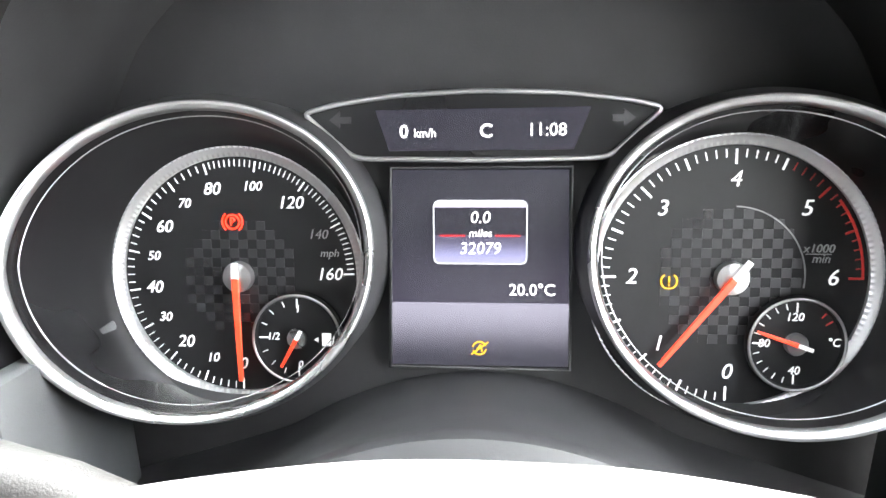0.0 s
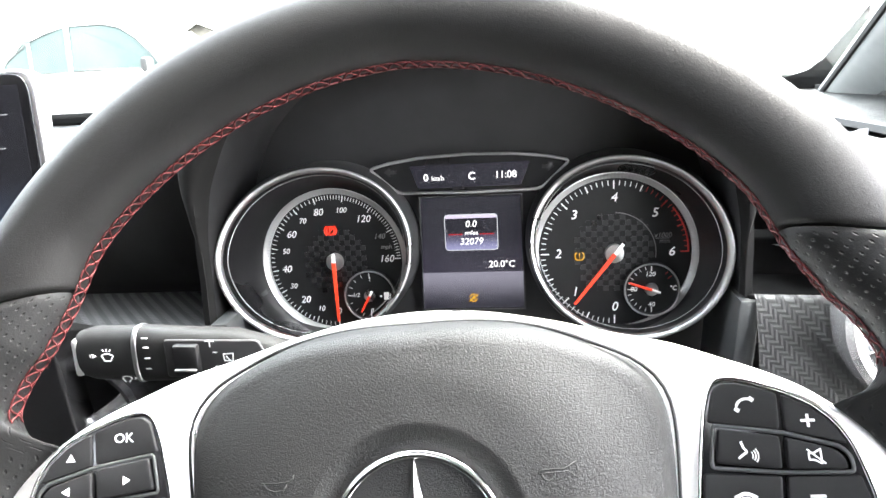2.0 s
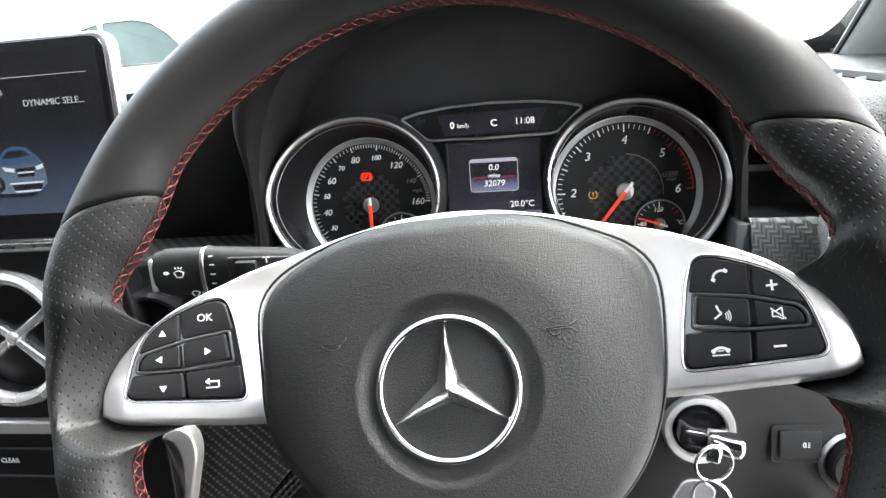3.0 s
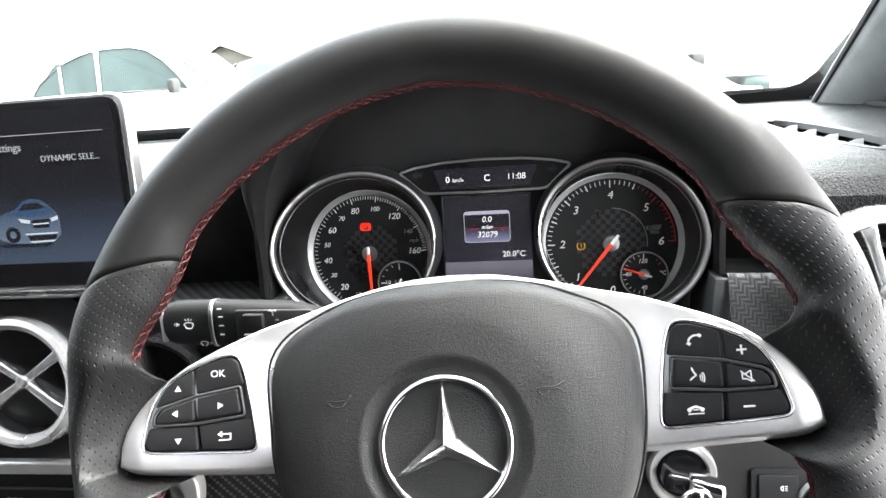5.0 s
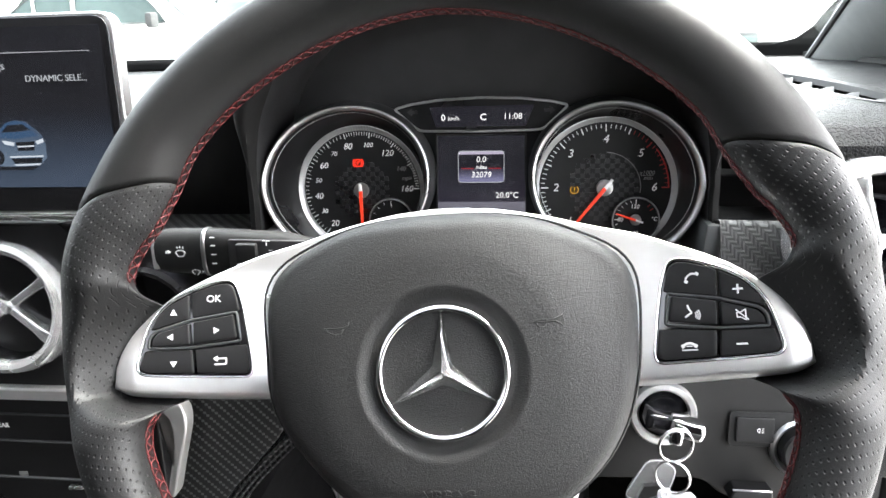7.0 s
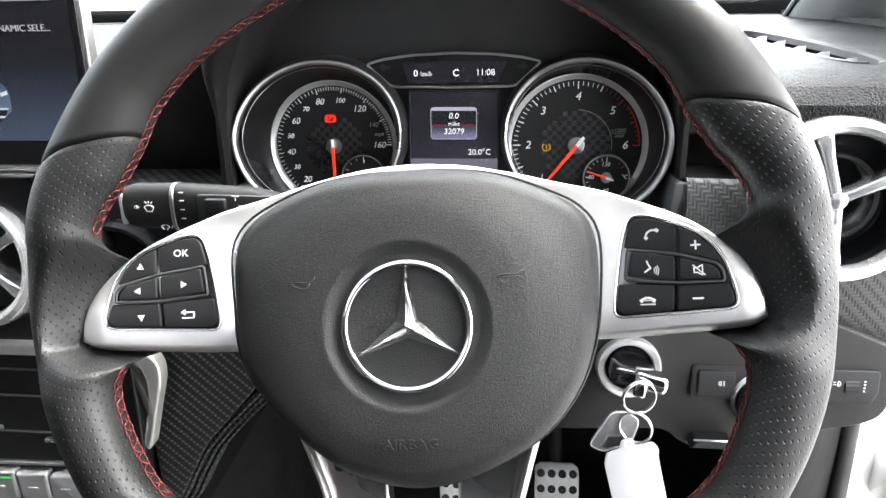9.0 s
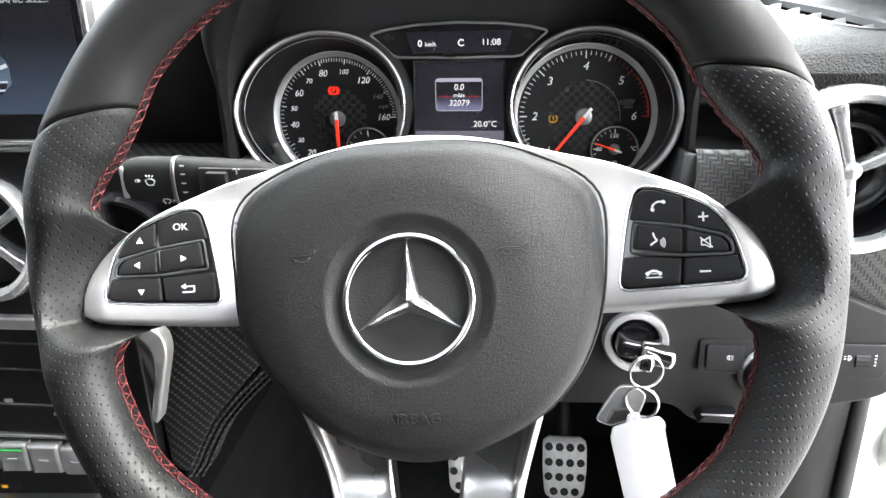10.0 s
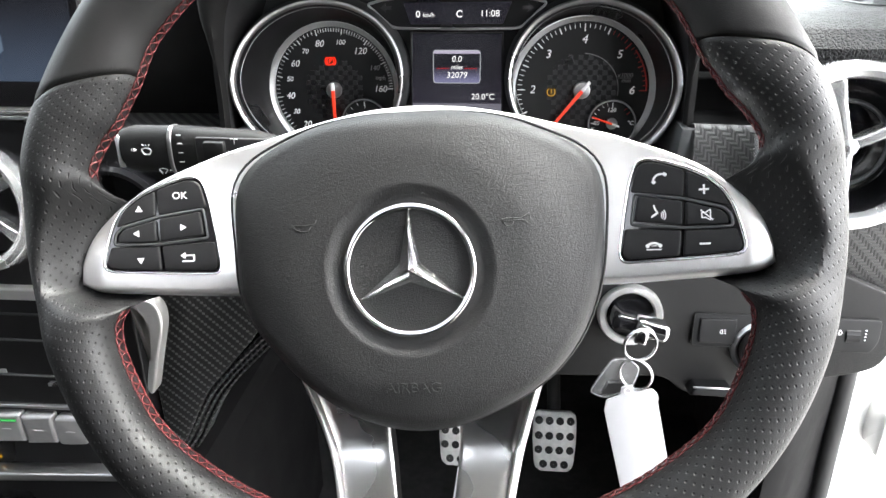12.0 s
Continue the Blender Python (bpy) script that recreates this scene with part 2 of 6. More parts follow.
LINER = mat("pale_grey_headliner", (0.45, 0.45, 0.44), 0.9, vary=0.08, scale=60, bump=0.16, bump_scale=850)
ASPHALT = mat("pale_asphalt", (0.16, 0.16, 0.155), 0.9, vary=0.25, scale=3, bump=0.5, bump_scale=60)


def clear(name, tint=(1, 1, 1), rough=0.0):
    m = bpy.data.materials.new(name)
    m.use_nodes = True
    n, l = m.node_tree.nodes, m.node_tree.links
    n.remove(n["Principled BSDF"])
    tr, gl, mx, fr = n.new("ShaderNodeBsdfTransparent"), n.new("ShaderNodeBsdfGlossy"), n.new("ShaderNodeMixShader"), n.new("ShaderNodeFresnel")
    tr.inputs[0].default_value = (*tint, 1)
    gl.inputs["Roughness"].default_value = rough
    fr.inputs[0].default_value = 1.45
    l.new(fr.outputs[0], mx.inputs[0])
    l.new(tr.outputs[0], mx.inputs[1])
    l.new(gl.outputs[0], mx.inputs[2])
    l.new(mx.outputs[0], n["Material Output"].inputs[0])
    return m


GLASS = clear("clear_glass", (0.9, 0.95, 0.93))
CLEARPLASTIC = mat("milky_clear_plastic", (0.3, 0.3, 0.3), 0.2, vary=0.1)
CLEARPLASTIC.node_tree.nodes["Principled BSDF"].inputs["Alpha"].default_value = 0.28
CARGLASS = mat("car_window_glass", (0.05, 0.068, 0.065), 0.1, vary=0.25, scale=1.5, spec=0.1)


# ---- building helpers ----
def link_mesh(name, me, material, parent=None, label="", smooth=True):
    if material:
        me.materials.append(material)
    if smooth:
        me.shade_smooth()
    ob = new(name, me)
    if parent:
        ob.parent = parent
    if label:
        tagged(ob, label)
    return ob


def part(name, bm, material, parent, label="", smooth=True, sharp=35):
    if sharp:
        for e in bm.edges:
            if len(e.link_faces) == 2 and e.calc_face_angle(0) > radians(sharp):
                e.smooth = False
    me = bpy.data.meshes.new(name)
    bm.to_mesh(me)
    bm.free()
    ob = link_mesh(name, me, material, parent, label, False)
    if smooth:
        for p in me.polygons:
            p.use_smooth = True
    return ob


def grid_bm(rows, close_u=False, close_v=False, uv=None, caps=False):
    """A sheet over rows of points; close_v joins each row's ends, close_u joins last row to first."""
    bm = bmesh.new()
    vs = [[bm.verts.new(p) for p in r] for r in rows]
    nr, nc = len(vs), len(vs[0])
    lay = bm.loops.layers.uv.new("UVMap") if uv else None
    for i in range(nr if close_u else nr - 1):
        for j in range(nc if close_v else nc - 1):
            a, b = (i + 1) % nr, (j + 1) % nc
            try:
                f = bm.faces.new((vs[i][j], vs[i][b], vs[a][b], vs[a][j]))
            except ValueError:
                continue
            if lay:
                for lo, (ii, jj) in zip(f.loops, ((i, j), (i, j + 1), (i + 1, j + 1), (i + 1, j))):
                    lo[lay].uv = uv(ii, jj)
    if caps:
        for r in (vs[0], vs[-1]):
            try:
                bm.faces.new(r)
            except ValueError:
                pass
    bmesh.ops.recalc_face_normals(bm, faces=bm.faces)
    return bm


def tube_bm(path, r, seg=8, closed=False, bm=None):
    bm = bm or bmesh.new()
    pts = [Vector(p) for p in path]
    n = len(pts)
    rings = []
    side = None
    for i, p in enumerate(pts):
        a = pts[i - 1] if (i or closed) else p
        b = pts[(i + 1) % n] if (i < n - 1 or closed) else p
        t = (b - a).normalized()
        if side is None:
            side = t.orthogonal().normalized()
        side = (side - t * side.dot(t)).normalized()
        up = t.cross(side)
        rr = r[i] if isinstance(r, (list, tuple)) else r
        rings.append([bm.verts.new(p + side * (rr * math.cos(q)) + up * (rr * math.sin(q))) for q in (2 * math.pi * k / seg for k in range(seg))])
    for i in range(n if closed else n - 1):
        a, b = rings[i], rings[(i + 1) % n]
        best = 0
        if closed and i == n - 1:
            best = min(range(seg), key=lambda s: (a[0].co - b[s].co).length)
        for k in range(seg):
            bm.faces.new((a[k], a[(k + 1) % seg], b[(k + 1 + best) % seg], b[(k + best) % seg]))
    if not closed:
        bm.faces.new(rings[0][::-1])
        bm.faces.new(rings[-1])
    return bm


def circle(r, n=64, x=0.0, y=0.0, z=0.0, a0=0.0, a1=360.0):
    full = abs(a1 - a0) >= 360
    return [(x + r * math.cos(radians(a0 + (a1 - a0) * i / (n if full else n - 1))), y + r * math.sin(radians(a0 + (a1 - a0) * i / (n if full else n - 1))), z) for i in range(n)]


def turned_bm(profile, n=64, x=0.0, y=0.0):
    """A body turned round the z axis from (radius, height) pairs."""
    return grid_bm([[(x + r * math.cos(2 * math.pi * k / n), y + r * math.sin(2 * math.pi * k / n), z) for k in range(n)] for r, z in profile], close_v=True)


def shrink(poly, d):
    """Offset a polygon (counter-clockwise) inwards by d."""
    out, n = [], len(poly)
    for i in range(n):
        a, b, c = Vector(poly[i - 1][:2]), Vector(poly[i][:2]), Vector(poly[(i + 1) % n][:2])
        e, f = (b - a), (c - b)
        e = e.normalized() if e.length else f.normalized()
        f = f.normalized() if f.length else e
        p, q = Vector((-e.y, e.x)), Vector((-f.y, f.x))
        m = p + q
        m = m / max(m.dot(p), 0.35) if m.length > 1e-6 else p
        out.append((b.x + m.x * d, b.y + m.y * d))
    return out


def ccw(poly):
    s = sum(poly[i - 1][0] * poly[i][1] - poly[i][0] * poly[i - 1][1] for i in range(len(poly)))
    return poly if s > 0 else poly[::-1]


def rounded(poly, r, n=4):
    """Round a polygon's corners with small arcs of reach r."""
    out, m = [], len(poly)
    for i in range(m):
        a, b, c = (Vector(poly[k % m][:2]) for k in (i - 1, i, i + 1))
        ra, rc = min(r, (a - b).length * 0.45), min(r, (c - b).length * 0.45)
        p, q = b + (a - b).normalized() * ra, b + (c - b).normalized() * rc
        for k in range(n + 1):
            t = k / n
            v = p * (1 - t) ** 2 + b * 2 * t * (1 - t) + q * t * t
            out.append((v.x, v.y))
    return out


def slab_bm(poly, z0, z1, bevel=0.0, height=None):
    """A plate over a polygon from z0 up to z1 with a rounded upper edge; height(x, y) may be added to z."""
    poly = ccw(poly)
    add = height or (lambda x, y: 0.0)
    rings = [(poly, z0)]
    if bevel:
        for k in range(4):
            a = math.pi / 2 * k / 3
            rings.append((shrink(poly, bevel * (1 - math.cos(a))), z1 - bevel * (1 - math.sin(a))))
    else:
        rings.append((poly, z1))
    rows = [[(x, y, z + add(x, y)) for x, y in p] for p, z in rings]
    bm = grid_bm(rows, close_v=True)
    bm.verts.ensure_lookup_table()
    n = len(poly)
    top = bm.faces.new([bm.verts[len(bm.verts) - n + k] for k in range(n)])
    bm.faces.new([bm.verts[k] for k in range(n)][::-1])
    bmesh.ops.triangulate(bm, faces=[top])
    bmesh.ops.recalc_face_normals(bm, faces=bm.faces)
    return bm


def box_bm(sx, sy, sz, x=0.0, y=0.0, z=0.0, bevel=0.0, segs=2):
    bm = bmesh.new()
    bmesh.ops.create_cube(bm, size=1.0, matrix=Matrix.Translation((x, y, z)) @ Matrix.Diagonal((sx, sy, sz, 1)))
    if bevel:
        bmesh.ops.bevel(bm, geom=list(bm.edges), offset=bevel, segments=segs, affect="EDGES", profile=0.5)
    return bm


def join(*bms):
    """Several bmeshes as one."""
    out = bms[0]
    for b in bms[1:]:
        me = bpy.data.meshes.new("joined")
        b.to_mesh(me)
        b.free()
        out.from_mesh(me)
        bpy.data.meshes.remove(me)
    return out


def moved(bm, m):
    bmesh.ops.transform(bm, matrix=m, verts=bm.verts)
    return bm


def text(name, body, size, material, parent, m, label="", shear=0.0, depth=0.0002, wide=1.0, bold=0.0):
    cu = bpy.data.curves.new(name, "FONT")
    cu.body, cu.size, cu.shear, cu.extrude, cu.offset = body, size, shear, depth, bold
    cu.align_x, cu.align_y, cu.resolution_u = "CENTER", "CENTER", 3
    tmp = bpy.data.objects.new(name, cu)
    scene.collection.objects.link(tmp)
    bpy.context.view_layer.update()
    me = bpy.data.meshes.new_from_object(tmp.evaluated_get(bpy.context.evaluated_depsgraph_get()))
    bpy.data.objects.remove(tmp)
    bpy.data.curves.remove(cu)
    me.transform(m @ Matrix.Diagonal((wide, 1, 1, 1)))
    me.materials.clear()
    return link_mesh(name, me, material, parent, label, smooth=False)


def flat_bm(polys, z=0.0, depth=0.0003):
    """Thin printed shapes: each polygon a small plate."""
    out = bmesh.new()
    for p in polys:
        p = ccw(p)
        lo, hi = [out.verts.new((x, y, z)) for x, y in p], [out.verts.new((x, y, z + depth)) for x, y in p]
        out.faces.new(hi)
        for i in range(len(p)):
            out.faces.new((lo[i - 1], lo[i], hi[i], hi[i - 1]))
    return out


def bar(x0, y0, x1, y1, w):
    """A straight stroke as a polygon."""
    d = Vector((x1 - x0, y1 - y0)).normalized() * (w / 2)
    return [(x0 - d.y, y0 + d.x), (x1 - d.y, y1 + d.x), (x1 + d.y, y1 - d.x), (x0 + d.y, y0 - d.x)]


def arc(cx, cy, r, a0, a1, w, n=14):
    """A curved stroke as a polygon."""
    pts = [(math.cos(radians(a0 + (a1 - a0) * i / (n - 1))), math.sin(radians(a0 + (a1 - a0) * i / (n - 1)))) for i in range(n)]
    return [(cx + (r + w / 2) * c, cy + (r + w / 2) * s) for c, s in pts] + [(cx + (r - w / 2) * c, cy + (r - w / 2) * s) for c, s in pts[::-1]]


def lerp_table(tab, x):
    """Smooth reading of a short table of (key, value) pairs: a monotone cubic."""
    if x <= tab[0][0]:
        return tab[0][1]
    if x >= tab[-1][0]:
        return tab[-1][1]
    i = next(k for k in range(len(tab) - 1) if x <= tab[k + 1][0])
    h = tab[i + 1][0] - tab[i][0]

    def step(k):
        return (tab[k + 1][1] - tab[k][1]) / (tab[k + 1][0] - tab[k][0])

    def slope(k):
        if k == 0 or k == len(tab) - 1:
            return step(min(k, len(tab) - 2)) * (0.0 if k == 0 and abs(step(0)) < 0.2 else 1.0)
        p, q = step(k - 1), step(k)
        return 0.0 if p * q <= 0 else 2 * p * q / (p + q)

    t = (x - tab[i][0]) / h
    va, vb, ma, mb = tab[i][1], tab[i + 1][1], slope(i) * h, slope(i + 1) * h
    return va * (1 + 2 * t) * (1 - t) ** 2 + ma * t * (1 - t) ** 2 + vb * t * t * (3 - 2 * t) + mb * t * t * (t - 1)


def thing(name, m, label, category, group=""):
    ob = new(name)
    ob.matrix_basis = m
    return tagged(ob, label, category, group)


def tilted(o, tilt, roll=0.0, yaw=0.0):
    """A face that leans back by tilt degrees: x to the right, y up the face, z towards the driver."""
    return pose(*o) @ pose(0, 0, 0, 0, 0, yaw) @ pose(0, 0, 0, 90 - tilt, 0, 0) @ pose(0, 0, 0, 0, 0, roll)


# ---- steering wheel: x right, y up along its face, z to the driver ----
WHEEL = tilted((0.0017, 0.011, 0.998), 25, 3.7)
MM = 0.001
R_OUT = [(-90, 150), (-75, 155), (-60, 161), (-37, 167), (-26, 169), (-9, 172), (0, 174), (10, 176.5), (17, 178), (30, 179), (60, 180.5), (90, 181)]
R_IN = [(-90, 124), (-60, 130), (-45, 136), (-30, 142), (-18, 142), (-13.5, 140), (-10.5, 133), (-7, 121), (-4, 117), (4, 117), (8, 126), (11, 143), (14.5, 149), (19, 147), (24, 143), (30, 142), (40, 146), (60, 147), (90, 150)]
R_DEEP = [(-90, 15), (-40, 16.5), (-14, 16), (-6, 13), (4, 13), (12, 16), (20, 17.5), (30, 16.5), (60, 15.5), (90, 15.5)]
RIM_X, RIM_Y = 1.2, 12.0


ARCH_TOP = [(0, 75.8), (18, 74.8), (44, 70), (70, 62.6), (88, 57.6), (104, 51), (118, 45), (128, 39.6), (140, 29), (148, 18), (152, 6), (153, 0)]
ARCH_LOW = [(0, 64), (44, 58), (66, 50), (74, 30), (80, -9.6), (84, -10), (120, -8.2), (146, -6), (153, -3.4)]
SPOKE_Z = [(0, -19), (60, -20), (84, -19), (110, -15), (138, -8), (153, -3.5)]


TRIM_EDGE = [(90 + 1.8 * i, lerp_table(ARCH_TOP, 90 + 1.8 * i)) for i in range(36)] + [(153 - 1.8 * i, lerp_table(ARCH_LOW, 153 - 1.8 * i)) for i in range(36)]


def trim_gap(x, y):
    """Distance in the wheel's plane from the outline of the silver trim; negative inside it."""
    best = 1e9
    for (ax, ay), (bx, by) in zip(TRIM_EDGE, TRIM_EDGE[1:]):
        dx, dy = bx - ax, by - ay
        t = min(1, max(0, ((x - ax) * dx + (y - ay) * dy) / (dx * dx + dy * dy + 1e-9)))
        best = min(best, math.hypot(x - ax - t * dx, y - ay - t * dy))
    within = x < 153 and lerp_table(ARCH_LOW, x) < y < lerp_table(ARCH_TOP, x)
    return -best if within else best


def rim_point(theta, phi, squeeze=0.0):
    """theta: degrees round the rim; phi: 0 outwards, 90 towards the driver, 180 inwards."""
    k = theta if theta <= 90 else 180 - theta
    k = k if k >= -90 else -180 - k
    ro, ri, deep = lerp_table(R_OUT, k), lerp_table(R_IN, k), lerp_table(R_DEEP, k)
    c, a = (ro + ri) / 2, (ro - ri) / 2
    cp, sp = math.cos(radians(phi)), math.sin(radians(phi))
    wide = abs(cp) ** 0.92 * (1 if cp > 0 else -1)
    r = c + (a - squeeze) * wide
    x, y, z = RIM_X + 2.2 - 2.2 * math.tanh(math.sin(radians(theta)) * 2.2) + r * math.cos(radians(theta)), RIM_Y + r * math.sin(radians(theta)), (deep - squeeze) * sp
    if abs(x) > 96 and -40 < y < 80 and z > -16:
        gap = trim_gap(abs(x), y)
        span = 13.0 - 7.0 * min(1.0, max(0.0, (8 - y) / 15))
        sunk = 1.2 + 3.7 * min(1.0, max(0.0, (abs(x) - 108) / 22)) + 9.5 * min(1.0, max(0.0, (lerp_table(ARCH_LOW, min(abs(x), 153)) + 7 - y) / 7)) * min(1.0, max(0.0, (156 - abs(x)) / 10))
        under = min(1.0, max(0.0, (lerp_table(ARCH_LOW, min(abs(x), 153)) + 1 - y) / 5)) * min(1.0, max(0.0, (160 - abs(x)) / 10))
        far = max(gap, 0.0)
        rise = under * 26 * (far / 5) ** 0.8 + (1 - under) * 20 * (far / span) ** 1.5
        lid = lerp_table(SPOKE_Z, abs(x)) - sunk + rise + 0.5 * max(0.0, abs(x) - 153)
        k = 4.5
        z = -k * math.log(math.exp(-z / k) + math.exp(-lid / k))
    return Vector((x, y, z)) * MM


def rim_piece(name, a0, a1, s0, s1, material, parent, label):
    """A length of rim from a0 to a1 degrees; s0 and s1 skew its ends between outer and inner edge."""
    n, seg = max(int(abs(a1 - a0) / 0.5), 8), 72
    rows = []
    for i in range(n + 1):
        t = i / n
        edge = min(i, n - i)
        sq = 0.9 if edge == 0 else (0.25 if edge == 1 else 0.0)
        row = []
        for j in range(seg):
            phi = 180 + 360 * j / seg
            k = 0.5 - 0.5 * math.cos(radians(phi))
            row.append(rim_point((a0 + s0 * k) * (1 - t) + (a1 + s1 * k) * t, phi, sq))
        rows.append(row)
    run = []
    for row in rows:
        acc = [0.0]
        for j in range(seg):
            acc.append(acc[-1] + (row[(j + 1) % seg] - row[j]).length * 1000)
        run.append([q - acc[seg // 2] for q in acc])
    uv = lambda i, j: ((a0 + (a1 - a0) * i / n) * 2.79, run[i][j])
    return part(name, grid_bm(rows, close_v=True, uv=uv, caps=True), material, parent, label)


wheel = thing("steering_wheel", WHEEL, "black leather sports steering wheel with red stitching and silver spokes", "steering wheel")
rim_piece("rim", 21, 159, 12, -12, LEATHER, wheel, "smooth black leather upper rim")
rim_piece("grip", -72, 20.6, 0, 12, PERF, wheel, "perforated black leather grip")
rim_piece("grip", 159.4, 252, -12, 0, PERF, wheel, "perforated black leather grip")
rim_piece("rim", 252.4, 287.6, 0, 0, LEATHER, wheel, "smooth black leather lower rim")


def stitching(a0, a1):
    """Looped red threads that cross along the inner seam of the rim."""
    bm = bmesh.new()
    n = max(2, int((a1 - a0) / 2.1))
    mid, amp = 193.0, 15.0
    for turn in (0, 1):
        pts = []
        for i in range(n * 8 + 1):
            t = a0 + (a1 - a0) * i / (n * 8)
            w = math.cos(math.pi * (i / 8 + turn))
            pts.append(rim_point(t + random.uniform(-0.1, 0.1), mid + amp * w + random.uniform(-1, 1), -0.45 - 0.3 * (1 - abs(w))))
        tube_bm(pts, 0.00034, 5, bm=bm)
    for i in range(n):
        t = a0 + (a1 - a0) * (i + 0.5) / n
        for ph in (-amp, amp):
            tube_bm([rim_point(t - 0.75, mid + ph, -0.2), rim_point(t, mid + ph * 1.05, -0.45), rim_point(t + 0.75, mid + ph, -0.2)], 0.00032, 5, bm=bm)
    return bm


for span in ((13, 90), (90, 167), (-74, -11), (191, 254)):
    part("stitching", stitching(*span), THREAD, wheel, "crossed red thread")


# silver spoke trim: an arch over the pad that widens into two spokes
def spoke_z(x):
    return lerp_table(SPOKE_Z, abs(x) / MM) * MM


def fall_away(x, y, top):
    """Outer end of the spoke, sloping back from the key field towards the rim."""
    e = max(0.0, 13 - min(0.8 * (top - y), 153 - x))
    return 0.38 * e * e / (e + 2) * min(1.0, max(0.0, (x - 108) / 22))


us = [-153 + 306 * i / 158 for i in range(159)]
rows = []
for u in us:
    top, low = lerp_table(ARCH_TOP, abs(u)), lerp_table(ARCH_LOW, abs(u))
    z = lerp_table(SPOKE_Z, abs(u))
    end = min(1.0, (153 - abs(u)) / 3)
    z -= 2.5 * (1 - math.sqrt(1 - (1 - end) ** 2))
    b = min(3.2, (top - low) * 0.4)
    crown = lambda y: -0.004 * max(0.0, y - 35) ** 2
    row = [(u, low + 1.0, z - 15), (u, low, z - 8)]
    row += [(u, low + b * (1 - math.cos(a)) * 1.2, z - 8 + 8 * math.sin(a) ** 1.4) for a in (math.pi / 2 * k / 8 for k in range(1, 9))]
    row += [(u, low + b * 1.2 + (top - low - b * 2.0) * k / 6, z) for k in range(1, 6)]
    row += [(u, top - b * 0.8 * (1 - math.sin(a)), z - 3 + 3 * math.cos(a)) for a in (math.pi / 2 * (1 - k / 5) for k in range(5, -1, -1))]
    row += [(u, top, z - 7), (u, top - 1, z - 13)]
    rows.append([Vector((p[0], p[1], p[2] + crown(p[1]) - fall_away(abs(u), p[1], top))) * MM for p in row])
part("spoke_trim", grid_bm(rows), SATIN, wheel, "satin silver spoke trim")

# leather-backed body of the hub behind the trim
part("hub_body", slab_bm(rounded([(-100 * MM, -6 * MM), (100 * MM, -6 * MM), (78 * MM, 52 * MM), (30 * MM, 66 * MM), (-30 * MM, 66 * MM), (-78 * MM, 52 * MM)], 0.02), -0.06, -0.03, 0.006), PLASTIC, wheel)

# airbag pad
PAD_R = [(-180, 82), (-168, 80.5), (-152, 74), (-128, 71), (-110, 71), (-90, 71.8), (-62, 72), (-42, 76), (-24, 79.5), (-6, 82.5), (10, 86), (24, 93.5), (30, 95.5), (39, 88), (56, 79.5), (74, 72.5), (90, 69.8), (106, 72.5), (124, 79.5), (141, 88), (150, 94), (156, 92), (169, 84), (180, 82)]


def pad_edge(a):
    """Outline of the pad, rounded off at its corners."""
    return sum(lerp_table(PAD_R, (a + d + 180) % 360 - 180) for d in (-7, -5, -3, -1, 1, 3, 5, 7)) / 8


def shoulder(r):
    """Face of the pad: nearly flat to a soft crease, then sloping away."""
    return 1.5 - 2.6 * (r / 62) ** 2 - 0.16 * 1.6 * math.log(1 + math.exp((r - 53) / 1.6)) - 0.2 * 2.2 * math.log(1 + math.exp((r - 66) / 2.2))


rows = []
inner = [0.05, 6, 12, 18, 24, 28] + [29 + 0.5 * k for k in range(19)] + [39, 41, 44, 47, 49, 50.5, 52, 53.5, 55, 56.5, 58]
for k in range(len(inner) + 18):
    row = []
    for j in range(144):
        a = -180 + 2.5 * j
        rr = pad_edge(a)
        if k < len(inner):
            r = inner[k]
            z = shoulder(r)
        elif k < len(inner) + 10:
            r = 58 + (rr - 9 - 58) * (k - len(inner) + 1) / 10
            z = shoulder(r)
        else:
            q = (k - len(inner) - 9) / 8 * math.pi / 2
            r = rr - 9 + 9 * math.sin(q)
            z = shoulder(rr - 9) - 2.6 * math.sin(q) - 12 * (1 - math.cos(q))
        dish = min(1.0, max(0.0, (37.5 - r) / 7.5))
        z -= 3.4 * dish * dish * (3 - 2 * dish)
        row.append(Vector((r * math.cos(radians(a)), r * math.sin(radians(a)), z)) * MM)
    rows.append(row)
rows.append([Vector((p.x, p.y, -0.05)) for p in rows[-1]])
pad = part("airbag_pad", grid_bm(rows, close_v=True), PAD, wheel, "grained black airbag cover")
part("pad_seam", tube_bm([Vector((pad_edge(a) * math.cos(radians(a)), pad_edge(a) * math.sin(radians(a)), -17)) * MM for a in range(-180, 180, 3)], 0.0006, 6, True), PAD, wheel)
text("airbag_lettering", "AIRBAG", 0.0062, PAD, pad, Matrix.Translation((0, -0.0503, -0.0003)) @ pose(0, 0, 0, 5, 0, 0), wide=1.12, depth=0.0006)
